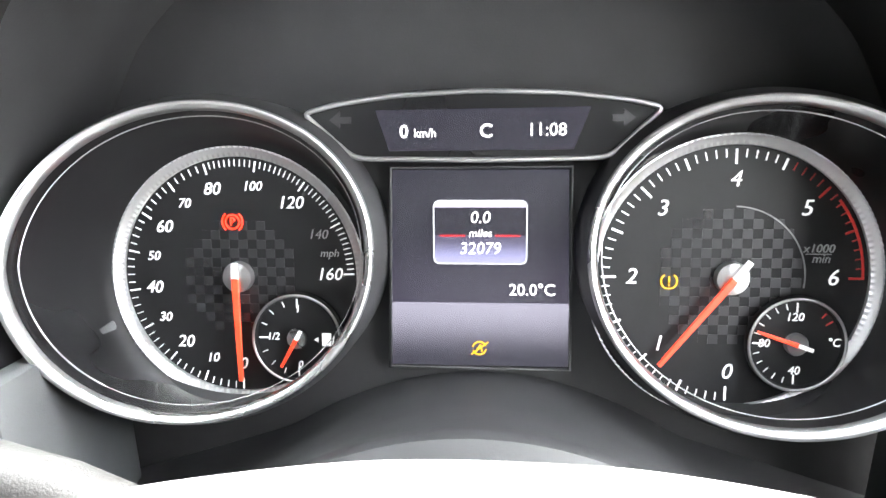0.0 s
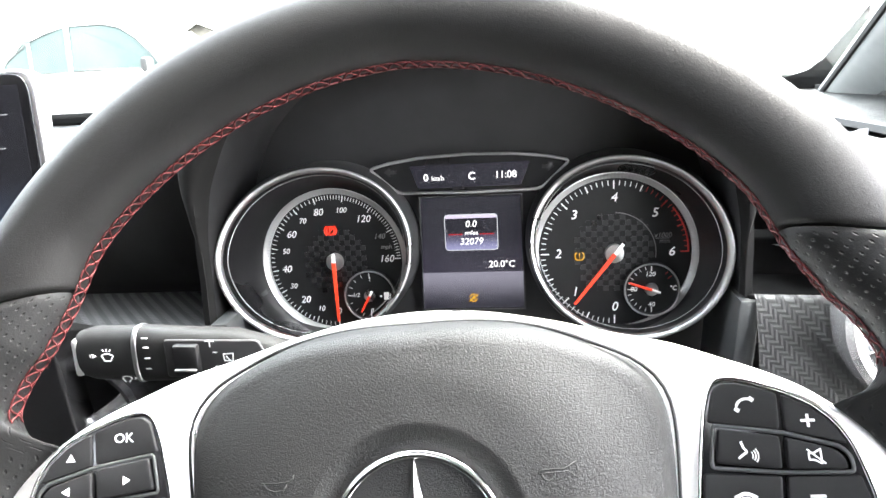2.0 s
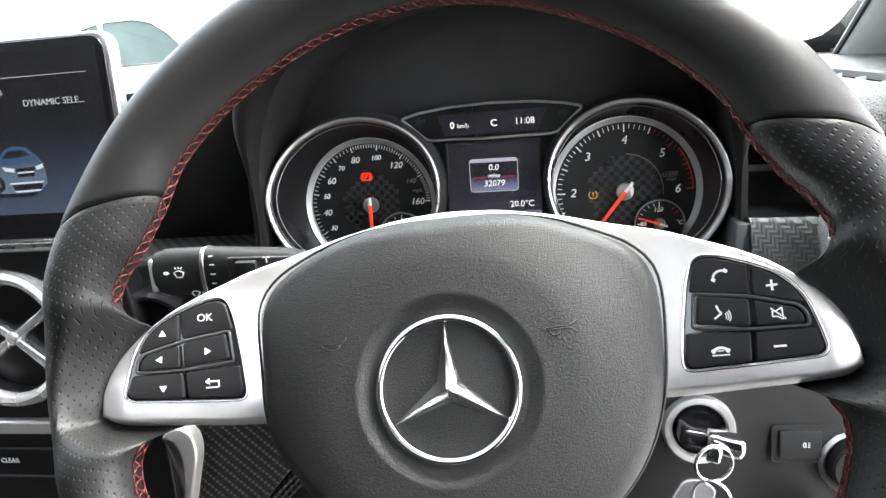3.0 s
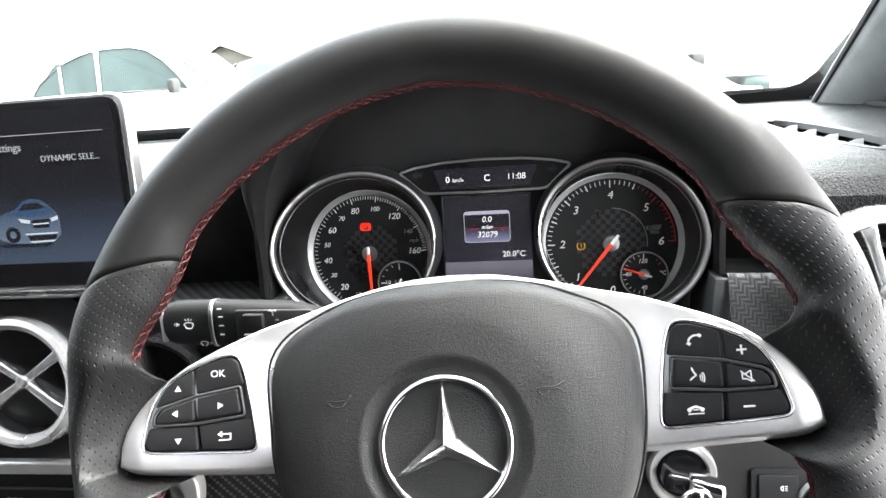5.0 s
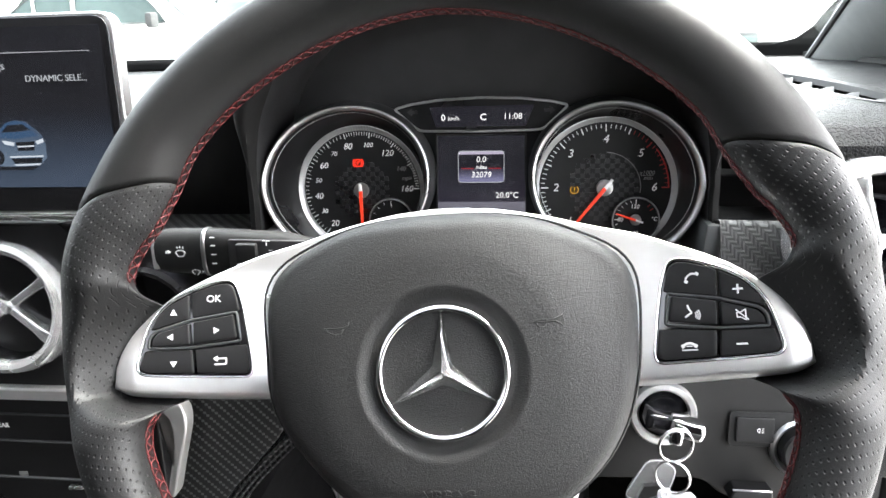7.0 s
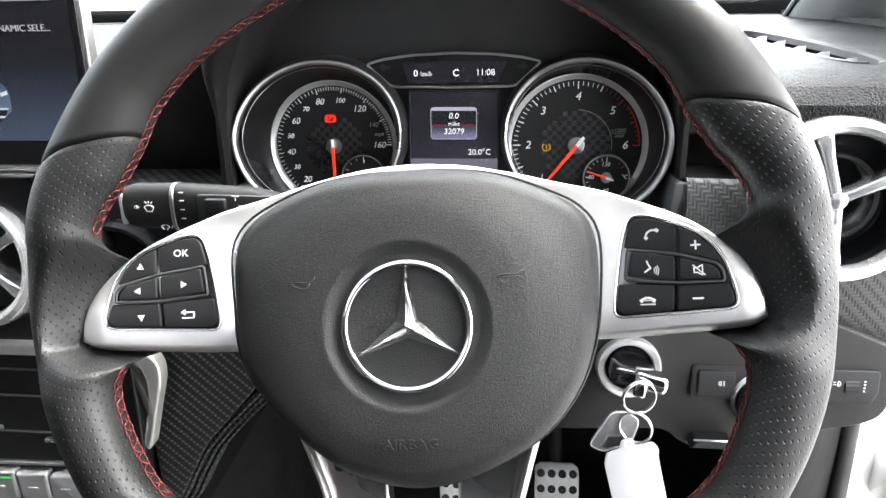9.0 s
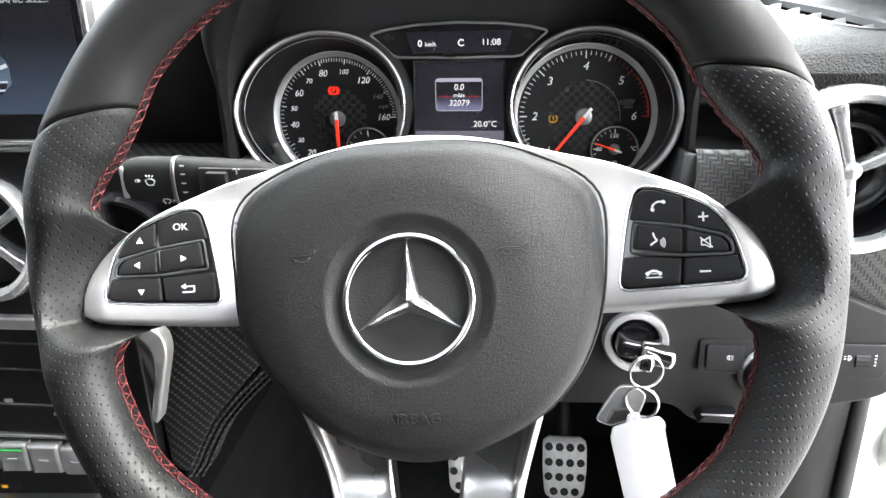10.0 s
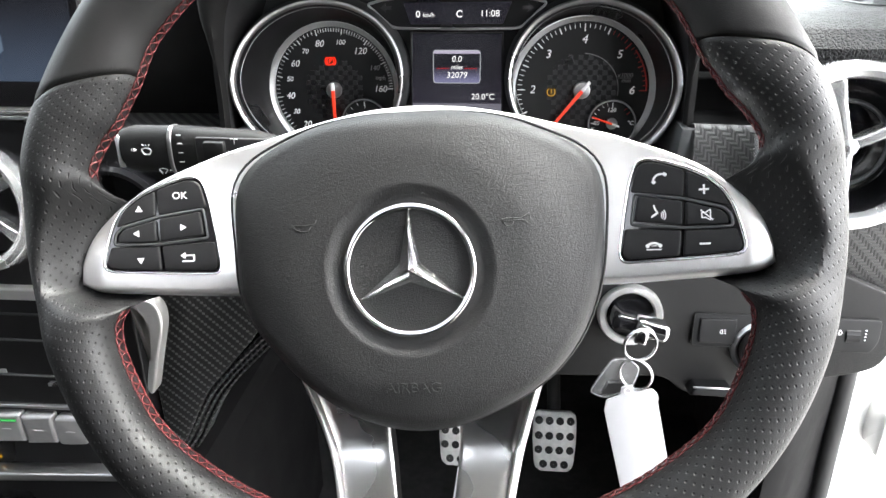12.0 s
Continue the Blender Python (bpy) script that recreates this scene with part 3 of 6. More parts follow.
for s in (-1, 1):
    lines = [[(-6.2, -0.4), (-6, 0.6), (-4, 0.9), (2, 0.9), (5.6, 2.8), (5.9, 0.4), (5.8, -2), (3, 0.1), (-3.6, -0.1), (-6.2, -0.4)], [(-3.2 + 2 * math.cos(radians(d)), -0.4 + 2 * math.sin(radians(d))) for d in range(180, 361, 20)]] if s > 0 else [[(6.0, 3.6), (5.6, 2.2), (4.4, 1.4), (0, 1.0), (-5.4, 1.2)], [(3.6, 0.6), (2.4, -1.2), (-0.4, -1.6), (-3.4, -0.6), (-4.4, 1.0)]]
    for line in lines:
        points = [Vector((s * 45.7 + s * x * (1 if s > 0 else -1), 19.3 + y, 0.1)) for x, y in line]
        part("horn_symbol", tube_bm([Vector((q.x, q.y, shoulder(q.xy.length) + 0.05)) * MM for q in points], 0.00026, 6, False), PAD, pad)

# emblem: chrome ring with a plain three-armed shape
emblem = part("emblem", tube_bm(circle(0.0272, 96, z=-0.0005), 0.0016, 10, True), CHROME, wheel, "round chrome emblem with three arms")
part("emblem_disc", turned_bm([(0.0005, -0.0022), (0.0262, -0.0022), (0.027, -0.003)], 64), PAD, emblem)
bm = bmesh.new()
tips, waists = [], []
for k in range(3):
    a = radians(90 + 120 * k)
    tips.append(bm.verts.new((0.0262 * math.cos(a), 0.0262 * math.sin(a), -0.0012)))
    b = a + radians(60)
    waists.append(bm.verts.new((0.0052 * math.cos(b), 0.0052 * math.sin(b), -0.0018)))
peak = bm.verts.new((0, 0, 0.0036))
for k in range(3):
    bm.faces.new((peak, waists[k - 1], tips[k]))
    bm.faces.new((peak, tips[k], waists[k]))
part("emblem_relief", bm, CHROME, emblem, smooth=False)

# key pads in the spokes
PANEL = [(90.6, 2.4), (92.7, 18), (95.6, 34), (98.2, 41.8), (101.2, 43.9), (106, 43.6), (112, 41.8), (120, 38.6), (127, 34.6), (132.5, 29), (136, 22.5), (138.4, 13.7), (140.2, 5), (138.2, 2.5), (116, 1.1), (92.3, 0)]
KEY_SHAPES = {
    "top_in": [(96, 30.4), (98.7, 40.6), (101.4, 42.5), (106, 42.2), (112, 40.4), (117.2, 38.3), (116.6, 27.4)],
    "top_out": [(118.4, 26.9), (118.8, 37.7), (126, 33.6), (131.5, 28.2), (134.4, 22.4)],
    "mid_in": [(97, 17.6), (98.6, 28), (115.9, 25), (115.6, 15.4)],
    "mid_out": [(117.7, 15.2), (118, 24.5), (131, 20.4), (133, 18), (133.4, 15)],
    "low_in": [(93, 14.0), (91.6, 3.6), (93.4, 1.3), (114.4, 2.2), (115.4, 12.6)],
    "low_out": [(116.4, 2.2), (117.2, 12.6), (136.8, 12.6), (138.6, 5.6), (137, 3.4)],
}
SYM_AT = {"top_in": (107.3, 35.7), "top_out": (124.9, 29.7), "mid_in": (106, 21.2), "mid_out": (125.4, 18.8), "low_in": (104.3, 7.1), "low_out": (124.6, 6.8)}


def symbol_polys(kind):
    tri = lambda a: [(1.75 * math.cos(radians(a + q)), 1.75 * math.sin(radians(a + q))) for q in (0, 120, 240)]
    return {
        "up": [tri(90)], "down": [tri(-90)], "right": [tri(0)], "left": [tri(180)],
        "plus": [bar(-2, 0, 2, 0, 0.8), bar(0, 0.4, 0, 2, 0.8), bar(0, -2, 0, -0.4, 0.8)], "minus": [bar(-2.2, 0, 2.2, 0, 0.8)],
        "back": [bar(-2, 1.2, 3, 1.2, 0.6), bar(2.7, 0.9, 2.7, -1.4, 0.6), bar(2.4, -1.4, -2.6, -1.4, 0.6), [(-3.2, 1.2), (-1.2, 2.6), (-1.2, -0.2)]],
        "phone": [arc(0.8, -1.6, 3.2, 65, 165, 0.8), bar(-2.8, -1.2, -1.6, -2.2, 1.3), bar(1.8, 1.9, 3.0, 0.9, 1.3)],
        "hang": [arc(0, -2.6, 3.3, 42, 138, 1.0), bar(-3.1, 0.1, -2.2, -1.2, 1.2), bar(2.2, -1.2, 3.1, 0.1, 1.2), bar(-1.2, -0.5, 1.2, -0.5, 0.35), bar(-3.2, -2.1, 3.2, -2.1, 0.45)],
        "voice": [bar(-1.4, 2.8, -0.8, 0.8, 0.7), bar(-0.8, 0.8, 0.2, -0.4, 0.7), bar(0.2, -0.5, -1.0, -1.2, 0.7), bar(-1.0, -1.2, -2.6, -2.4, 0.7), arc(0.2, -1.6, 1.6, -40, 40, 0.4), arc(0.2, -1.6, 2.4, -40, 40, 0.4), arc(0.2, -1.6, 3.2, -40, 40, 0.4)],
        "mute": [bar(-2, 1, -0.6, 1, 0.5), bar(-2, -1, -0.6, -1, 0.5), bar(-2, 1.2, -2, -1.2, 0.5), bar(-0.6, 1, 1.4, 2.2, 0.5), bar(-0.6, -1, 1.4, -2.2, 0.5), bar(1.4, 2.3, 1.4, -2.3, 0.5), bar(-2.4, 2.2, 2.4, -2.2, 0.5)],
    }[kind]


for side, syms in ((1, ("phone", "plus", "voice", "mute", "hang", "minus")), (-1, ("OK", "up", "right", "left", "back", "down"))):
    flip = lambda p: [(side * x * MM, (y + (1.5 if side < 0 else 0)) * MM) for x, y in p]
    hgt = lambda x, y: spoke_z(x)
    edge = rounded(flip(PANEL), 0.003)
    rimp = shrink(ccw(edge), -0.0006)
    pts = [(x, y, spoke_z(x) + 0.0004) for x, y in rimp]
    part("keypad_edging", tube_bm(pts, 0.0006, 6, True), CHROME, wheel, "thin bright edging")
    part("keypad", slab_bm(edge, -0.004, 0.0004, 0.0005, hgt), GLOSS, wheel)
    groove = flip([(95.4, 16.0), (97.2, 29.4), (117, 26.3), (132.4, 21.7), (135, 18.6), (135.4, 13.8), (116.6, 13.9)])
    part("key_groove", tube_bm([(x, y, spoke_z(x) + 0.0014) for x, y in rounded(ccw(groove), 0.0015)], 0.0007, 6, True), SOFTGREY, wheel)
    for (nm, poly), sym in zip(KEY_SHAPES.items(), syms):
        z1 = 0.0026 if nm.startswith("mid") else 0.0016
        key = part("key", slab_bm(rounded(shrink(ccw(flip(poly)), -0.0003), 0.0012, 3), -0.002, z1, 0.0007, hgt), KEYMAT, wheel)
        sx, sy = SYM_AT[nm]
        sx, sy = side * sx * MM, (sy + (1.5 if side < 0 else 0)) * MM
        slope = math.degrees(math.atan2(spoke_z(sx + 0.003) - spoke_z(sx - 0.003), 0.006))
        m = pose(sx, sy, spoke_z(sx) + z1 + 0.0001, 0, -slope, 0)
        if sym == "OK":
            text("key_symbol", "OK", 0.0046, PRINT, key, m)
        else:
            part("key_symbol", moved(flat_bm([[(x * MM, y * MM) for x, y in p] for p in symbol_polys(sym)]), m), PRINT, key, smooth=False)

# lower double spoke
def low_z(y):
    """Face of the lower spokes: flat at the pad, sweeping up towards the rim."""
    t = min(1.0, max(0.0, (-y - 80) / 42))
    return -33 + 25 * t ** 1.7 + 0.0055 * max(0.0, y + 88) ** 2


INNER = [(-150, 9), (-112, 11.5), (-101, 13.5), (-75, 16.5), (-54, 16.5)]
OUTER = [(-150, 28), (-104, 37), (-54, 51)]
for s in (-1, 1):
    rows = []
    for k in range(33):
        y = -54 - 96 * k / 32
        a, b, z = lerp_table(INNER, y), lerp_table(OUTER, y), low_z(y)
        rows.append([Vector((s * (a + (b - a) * w), y, z + d)) * MM for w, d in ((0.0, -1.6), (0.03, -0.8), (0.09, -0.4), (0.2, -0.2), (0.4, -0.3), (0.6, -0.4), (0.8, -0.1), (0.94, 0), (1.0, -1), (1.0, -12))])
    part("lower_spoke", grid_bm(rows), DARKSATIN, wheel, "satin silver lower spoke")
    # Inner wall coloured black to stand in for shade, without the door's bright reflection.
    backs = [[p + Vector((0, 0, -0.0004 - 0.012 * q)) for q in (0, 1)] for p in (r[0] for r in rows)]
    part("spoke_back", grid_bm(backs), KICK, wheel, "inner spoke edge, shade put in as black")
    rows = []
    for k in range(33):
        y = -48 - 102 * k / 32
        b, z = lerp_table(OUTER, max(-150, min(-54, y))) + max(0.0, (y + 54)) * 0.3, low_z(y)
        rows.append([Vector((s * (b + u), y, z + d)) * MM for u, d in ((0.2, -10), (0.2, 3.0), (0.7, 4.4), (1.6, 4.6), (2.6, 3.6), (4.4, -3), (4.8, -12))])
    part("spoke_edging", grid_bm(rows), SATIN, wheel, "bright raised spoke edge")
rows = []
for k in range(9):
    u = -14 + 28 * k / 8
    top = -114 + 0.03 * u * u
    rows.append([Vector((u, top - q, low_z(top - q) - 3 + d)) * MM for q, d in ((0, -12), (0, -4), (1.5, -1), (5, 0), (20, 0), (36, 0))])
part("spoke_web", grid_bm(rows), DARKSATIN, wheel, "curved web between the lower spokes")

# steering column shroud
column = thing("steering_column", tilted((0.0017, 0.011, 0.998), 25), "matte black steering column shroud behind the wheel", "steering column")
rows = []
for z, w, up, dn in ((-0.055, 46, 38, -50), (-0.075, 58, 46, -60), (-0.12, 62, 48, -66), (-0.2, 66, 44, -72), (-0.28, 70, 36, -78)):
    rows.append([(w * MM * abs(math.cos(a)) ** 0.6 * (1 if math.cos(a) > 0 else -1), ((up + dn) / 2 + (up - dn) / 2 * abs(math.sin(a)) ** 0.6 * (1 if math.sin(a) > 0 else -1)) * MM, z) for a in (2 * math.pi * k / 40 for k in range(40))])
part("shroud", grid_bm(rows, close_v=True, caps=True), PLASTIC, column)


# ---- instrument cluster: x right, y up its face, z to the driver ----
CLUSTER = tilted((0, 0.276, 1.02), 4)
cluster = thing("instrument_cluster", CLUSTER, "twin-dial instrument cluster with silver rings and a lit colour display", "instrument cluster")

def ring_z(u, v):
    """How far the outer rings stand proud: more towards the sides, less at the top."""
    return 0.02 + (abs(u) - 0.038) / 0.113 * 0.04 - 0.24 * max(0.0, v - 0.01)


def pod(s):
    """One tube of the cluster: bright outer ring, dark shroud, outer skirt, ribbed dial ring."""
    cx, cy, ax, up, down = s * 0.0945, 0.0095, 0.0558 if s > 0 else 0.0562, 0.0528, 0.0555
    dx, dy, dr = (0.092, -0.0013, 0.0487) if s > 0 else (-0.0934, -0.0022, 0.0462)
    n = 160

    def ellipse(grow, sink):
        out = []
        for k in range(n):
            c, q = math.cos(2 * math.pi * k / n), math.sin(2 * math.pi * k / n)
            u, v = cx + (ax + grow) * c, cy + ((up if q > 0 else down) + grow) * q
            out.append(Vector((u, v, ring_z(u, v) - sink)))
        return out

    wall = ellipse(-0.0026, 0.0028)
    dialedge = [Vector((dx + (dr + 0.0038) * math.cos(2 * math.pi * k / n), dy + (dr + 0.0038) * math.sin(2 * math.pi * k / n), 0.0034)) for k in range(n)]
    skirt = [Vector((p.x, p.y, -0.004)) for p in ellipse(0.0035, 0.0)]
    rows = [[p.lerp(q, t) + Vector((0, 0, -0.004 * math.sin(math.pi * t))) for p, q in zip(wall, dialedge)] for t in (0.0, 0.04, 0.1, 0.25, 0.5, 0.75, 1.0)]
    part("pod_shroud", grid_bm(rows, close_v=True), GLOSS_SHROUD, cluster)
    part("pod_skirt", grid_bm([ellipse(0.0008, 0.0006), ellipse(0.0034, 0.0066), skirt], close_v=True), PLASTIC, cluster)
    band = [(0.0009, 0.0024), (0.0011, 0.0006), (0.0006, -0.0004), (-0.0002, -0.0005), (-0.0013, 0.0002), (-0.0022, 0.0014), (-0.0025, 0.0030)]
    part("outer_ring", grid_bm([ellipse(g, z) for g, z in band], close_v=True), BRUSHED, cluster, "brushed silver outer ring")
    part("inner_line", tube_bm(ellipse(-0.0042, 0.0058), 0.00022, 6, True), BRUSHED, cluster, "thin bright inner line")
    rows = []
    for r0, z in ((dr - 0.0002, 0.0003), (dr, 0.0014), (dr + 0.0018, 0.0022), (dr + 0.0033, 0.0036), (dr + 0.0039, 0.0036), (dr + 0.0041, 0.002)):
        rib = 0.0004 if 0.001 < z else 0.0
        rows.append([(dx + r0 * math.cos(2 * math.pi * k / 280), dy + r0 * math.sin(2 * math.pi * k / 280), z + (rib if k % 2 else 0.0)) for k in range(280)])
    part("knurled_ring", grid_bm(rows, close_v=True), KNURL, cluster, "finely ribbed silver ring")
    return dx, dy


GLOSS_SHROUD = mat("shroud_black", (0.006, 0.006, 0.0065), 0.32, vary=0.2, scale=20, spec=0.35)


def tick_polys(cx, cy, marks):
    out = []
    for a, r0, r1, w in marks:
        c, s = math.cos(radians(a)), math.sin(radians(a))
        out.append([(x * MM, y * MM) for x, y in bar(cx + r0 * c, cy + r0 * s, cx + r1 * c, cy + r1 * s, w)])
    return out


def needle(name, parent, x, y, ang, length, tail, wide, z):
    m = pose(x, y, z, 0, 0, ang)
    body = [(0, wide / 2), (length, wide * 0.3), (length, -wide * 0.3), (0, -wide / 2)]
    part(name, moved(slab_bm(body, 0, 0.0012, 0.0004), m), NEEDLE, parent, "orange-red pointer", smooth=False)
    part("needle_tail", moved(slab_bm([(-tail, wide * 0.38), (0, wide * 0.45), (0, -wide * 0.45), (-tail, -wide * 0.38)], 0, 0.0013, 0.0003), m), DIALPRINT, parent, smooth=False)


def checker(parent, cx, cy, r, cell):
    a, b = [], []
    n = int(r / cell) + 1
    for i in range(-n, n):
        for j in range(-n, n):
            x, y = (i + 0.5) * cell, (j + 0.5) * cell
            if math.hypot(x, y) < r:
                h = cell * 0.49
                (a if (i + j) % 2 else b).append([(cx + x - h, cy + y - h), (cx + x + h, cy + y - h), (cx + x + h, cy + y + h), (cx + x - h, cy + y + h)])
    part("checker_pattern", flat_bm(a, 0.0002, 0.00025), CHECK_A, parent, smooth=False)
    part("checker_pattern", flat_bm(b, 0.0002, 0.00015), CHECK_B, parent, smooth=False)


def hub(parent, x, y, r, z):
    part("needle_hub", turned_bm([(r * 1.1, 0.0003), (r * 1.1, z - 0.003), (r * 1.02, z - 0.0016), (r * 0.7, z - 0.0012), (0.0002, z - 0.001)], 40, x, y), BRUSHED, parent, "polished needle hub")


# speedometer
sx, sy = pod(-1)
speedo = part("speedometer", turned_bm([(0.0002, 0.0002), (0.0464, 0.0002), (0.0464, -0.002)], 80, sx, sy), DIAL, cluster, "black speedometer dial marked in mph")
scx, scy = -93.5, -2.4


def speed_angle(v):
    return -90.5 - (v * 2.045 if v <= 80 else 163.6 + (v - 80) * 1.305)


marks = []
for v in range(0, 161, 2):
    a = speed_angle(v)
    big = v % 10 == 0 if v <= 80 else v % 20 == 0
    marks.append((a, 41.0 if big else 42.6, 45.2, 0.6 if big else 0.36))
part("scale_graduation", flat_bm(tick_polys(scx, scy, marks), 0.0003), DIALPRINT, speedo, smooth=False)
for v in (0, 10, 20, 30, 40, 50, 60, 70, 80, 100, 120, 140, 160):
    big = v in (0, 20, 40, 60, 80, 120, 160)
    a = radians(speed_angle(v))
    rr = 35.4 if v >= 100 else 35.2
    text("numeral", str(v), (0.0067 if big else 0.0051), DIALPRINT if v != 140 else DIMPRINT, speedo, pose((scx + rr * math.cos(a)) * MM, (scy + rr * math.sin(a)) * MM, 0.0005), shear=0.22)
text("unit_label", "mph", 0.0042, DIMPRINT, speedo, pose(-0.0578, 0.0068, 0.0005), shear=0.2)
checker(speedo, scx * MM, scy * MM, 0.022, 0.0036)
hub(speedo, scx * MM, scy * MM, 0.0054, 0.0055)
needle("needle", speedo, scx * MM, scy * MM, -89, 0.0405, 0.006, 0.0028, 0.0052)
# brake warning light
lamp = part("parking_brake_light", flat_bm([[(x * MM, y * MM) for x, y in p] for p in (arc(-95.4, 18.9, 2.7, 0, 359, 0.75, 28), arc(-95.4, 18.9, 4.0, 130, 230, 0.7), arc(-95.4, 18.9, 4.0, -50, 50, 0.7))], 0.0004), LIT_RED, cluster, "lit red parking brake warning light", smooth=False)
text("warning_letter", "P", 0.0042, LIT_RED, lamp, pose(-0.0954, 0.0189, 0.0005), bold=0.00015)

# fuel gauge
fuel = part("fuel_gauge", turned_bm([(0.0002, 0.0012), (0.0172, 0.0012), (0.0176, 0.0034), (0.0187, 0.0036), (0.0191, 0.003), (0.0191, 0)], 60, -0.0702, -0.0257), DIAL, cluster, "small round fuel gauge")
part("gauge_ring", tube_bm(circle(0.0183, 64, -0.0702, -0.0257, 0.0034), 0.0006, 6, True), BRUSHED, fuel)
part("scale_graduation", flat_bm(tick_polys(-70.2, -25.7, [(90 + 22.5 * i, 12.6 if i % 4 == 0 else 14, 16.4, 0.6 if i % 4 == 0 else 0.35) for i in range(9)]), 0.0013), DIALPRINT, fuel, smooth=False)
for t, x, y in (("1", -70.0, -13.5), ("1/2", -80.7, -25.3), ("0", -69.5, -37.2)):
    text("numeral", t, 0.0042, DIALPRINT, fuel, pose(x * MM, y * MM, 0.0015), shear=0.15)
part("pump_symbol", flat_bm([[(x * MM, y * MM) for x, y in p] for p in ([(-60, -29), (-56.2, -29), (-56.2, -23.6), (-60, -23.6)], bar(-55.6, -28.5, -55, -24.5, 0.5), [(-63.4, -26.4), (-61.6, -25.4), (-61.6, -27.4)])], 0.0013), DIALPRINT, fuel, smooth=False)
needle("needle", fuel, -0.0702, -0.0257, -119, 0.0135, 0.004, 0.0018, 0.004)
part("needle_hub", turned_bm([(0.0042, 0.0012), (0.0042, 0.0032), (0.0037, 0.0038), (0.0002, 0.0038)], 30, -0.0702, -0.0257), BRUSHED, fuel)

def raised(gauge, x, y):
    """Small gauges stand a little proud of the large dial."""
    gauge.matrix_basis = Matrix.Translation((x, y, 0.0026)) @ Matrix.Scale(0.93, 4) @ Matrix.Translation((-x, -y, 0))


raised(fuel, -0.0702, -0.0257)
# tachometer
tx, ty = pod(1)
tach = part("tachometer", turned_bm([(0.0002, 0.0002), (0.0489, 0.0002), (0.0489, -0.002)], 80, tx, ty), DIAL, cluster, "black rev counter dial marked to six")
tcx, tcy = 92.0, -1.3
white, red = [], []
for v in range(0, 61):
    a = -90 - v * 4.5
    row = (a, 41.6 if v % 10 == 0 else (42.6 if v % 5 == 0 else 44), 47, 0.8 if v % 5 == 0 else 0.45)
    (red if v >= 46 else white).append(row)
part("scale_graduation", flat_bm(tick_polys(tcx, tcy, white), 0.0003), DIALPRINT, tach, smooth=False)
part("red_line_graduation", flat_bm(tick_polys(tcx, tcy, red), 0.0003), REDPRINT, tach, smooth=False)
part("red_line_band", flat_bm([[(x * MM, y * MM) for x, y in arc(tcx, tcy, 46.4, 0, 38, 0.9, 30)]], 0.00035), REDPRINT, tach, smooth=False)
for v in range(7):
    a = radians(-90 - 45 * v)
    text("numeral", str(v), 0.0083, DIALPRINT, tach, pose((tcx + 36 * math.cos(a)) * MM, (tcy + 36 * math.sin(a)) * MM, 0.0005), shear=0.2)
text("unit_label", "x1000", 0.0044, DIMPRINT, tach, pose(0.1225, 0.0095, 0.0005), shear=0.2)
text("unit_label", "min", 0.0044, DIMPRINT, tach, pose(0.1235, 0.0058, 0.0005), shear=0.2)
part("unit_rule", flat_bm([[(x * MM, y * MM) for x, y in bar(118, 7.6, 127, 7.6, 0.35)]], 0.0004), DIMPRINT, tach, smooth=False)
checker(tach, tcx * MM, tcy * MM, 0.026, 0.0036)
part("checker_rim", flat_bm([[(x * MM, y * MM) for x, y in arc(tcx, tcy, 26.3, -8, 88, 0.5, 40)]], 0.0004), DIMPRINT, tach, smooth=False)
hub(tach, tcx * MM, tcy * MM, 0.0056, 0.0055)
needle("needle", tach, tcx * MM, tcy * MM, -128.5, 0.0415, 0.0085, 0.0028, 0.0052)
part("tyre_pressure_light", flat_bm([[(x * MM, y * MM) for x, y in p] for p in (arc(69.9, -2.8, 2.9, 125, 245, 0.6, 16), arc(69.9, -2.8, 2.9, -65, 55, 0.6, 16), bar(68.7, -5.5, 71.1, -5.5, 0.5), bar(69.9, -0.9, 69.9, -3.3, 0.65), bar(69.9, -4.0, 69.9, -4.6, 0.65))], 0.0005), LIT_AMBER, cluster, "lit amber tyre pressure light", smooth=False)

# coolant gauge
temp = part("coolant_gauge", turned_bm([(0.0002, 0.0012), (0.0172, 0.0012), (0.0176, 0.0034), (0.0187, 0.0036), (0.0191, 0.003), (0.0191, 0)], 60, 0.115, -0.025), DIAL, cluster, "small round coolant temperature gauge")
part("gauge_ring", tube_bm(circle(0.0183, 64, 0.115, -0.025, 0.0034), 0.0006, 6, True), BRUSHED, temp)
part("scale_graduation", flat_bm(tick_polys(115, -25, [(90 + 15 * i, 12.6 if i % 6 == 0 else 14, 16.4, 0.6 if i % 6 == 0 else 0.35) for i in range(13)]), 0.0013), DIALPRINT, temp, smooth=False)
part("red_line_graduation", flat_bm(tick_polys(115, -25, [(34, 13.4, 16.4, 0.6), (48, 14, 16.4, 0.5)]), 0.0013), REDPRINT, temp, smooth=False)
for t, x, y in (("120", 114.2, -14.4), ("80", 103, -25), ("40", 115, -36)):
    text("numeral", t, 0.0046, DIALPRINT, temp, pose(x * MM, y * MM, 0.0015), shear=0.15)
text("unit_label", "°C", 0.0046, DIALPRINT, temp, pose(0.1295, -0.0245, 0.0015), shear=0.15)
needle("needle", temp, 0.115, -0.025, 161, 0.0165, 0.006, 0.0018, 0.004)
part("needle_hub", turned_bm([(0.0044, 0.0012), (0.0044, 0.0032), (0.004, 0.0038), (0.0002, 0.0038)], 30, 0.115, -0.025), BRUSHED, temp)

raised(temp, 0.115, -0.025)
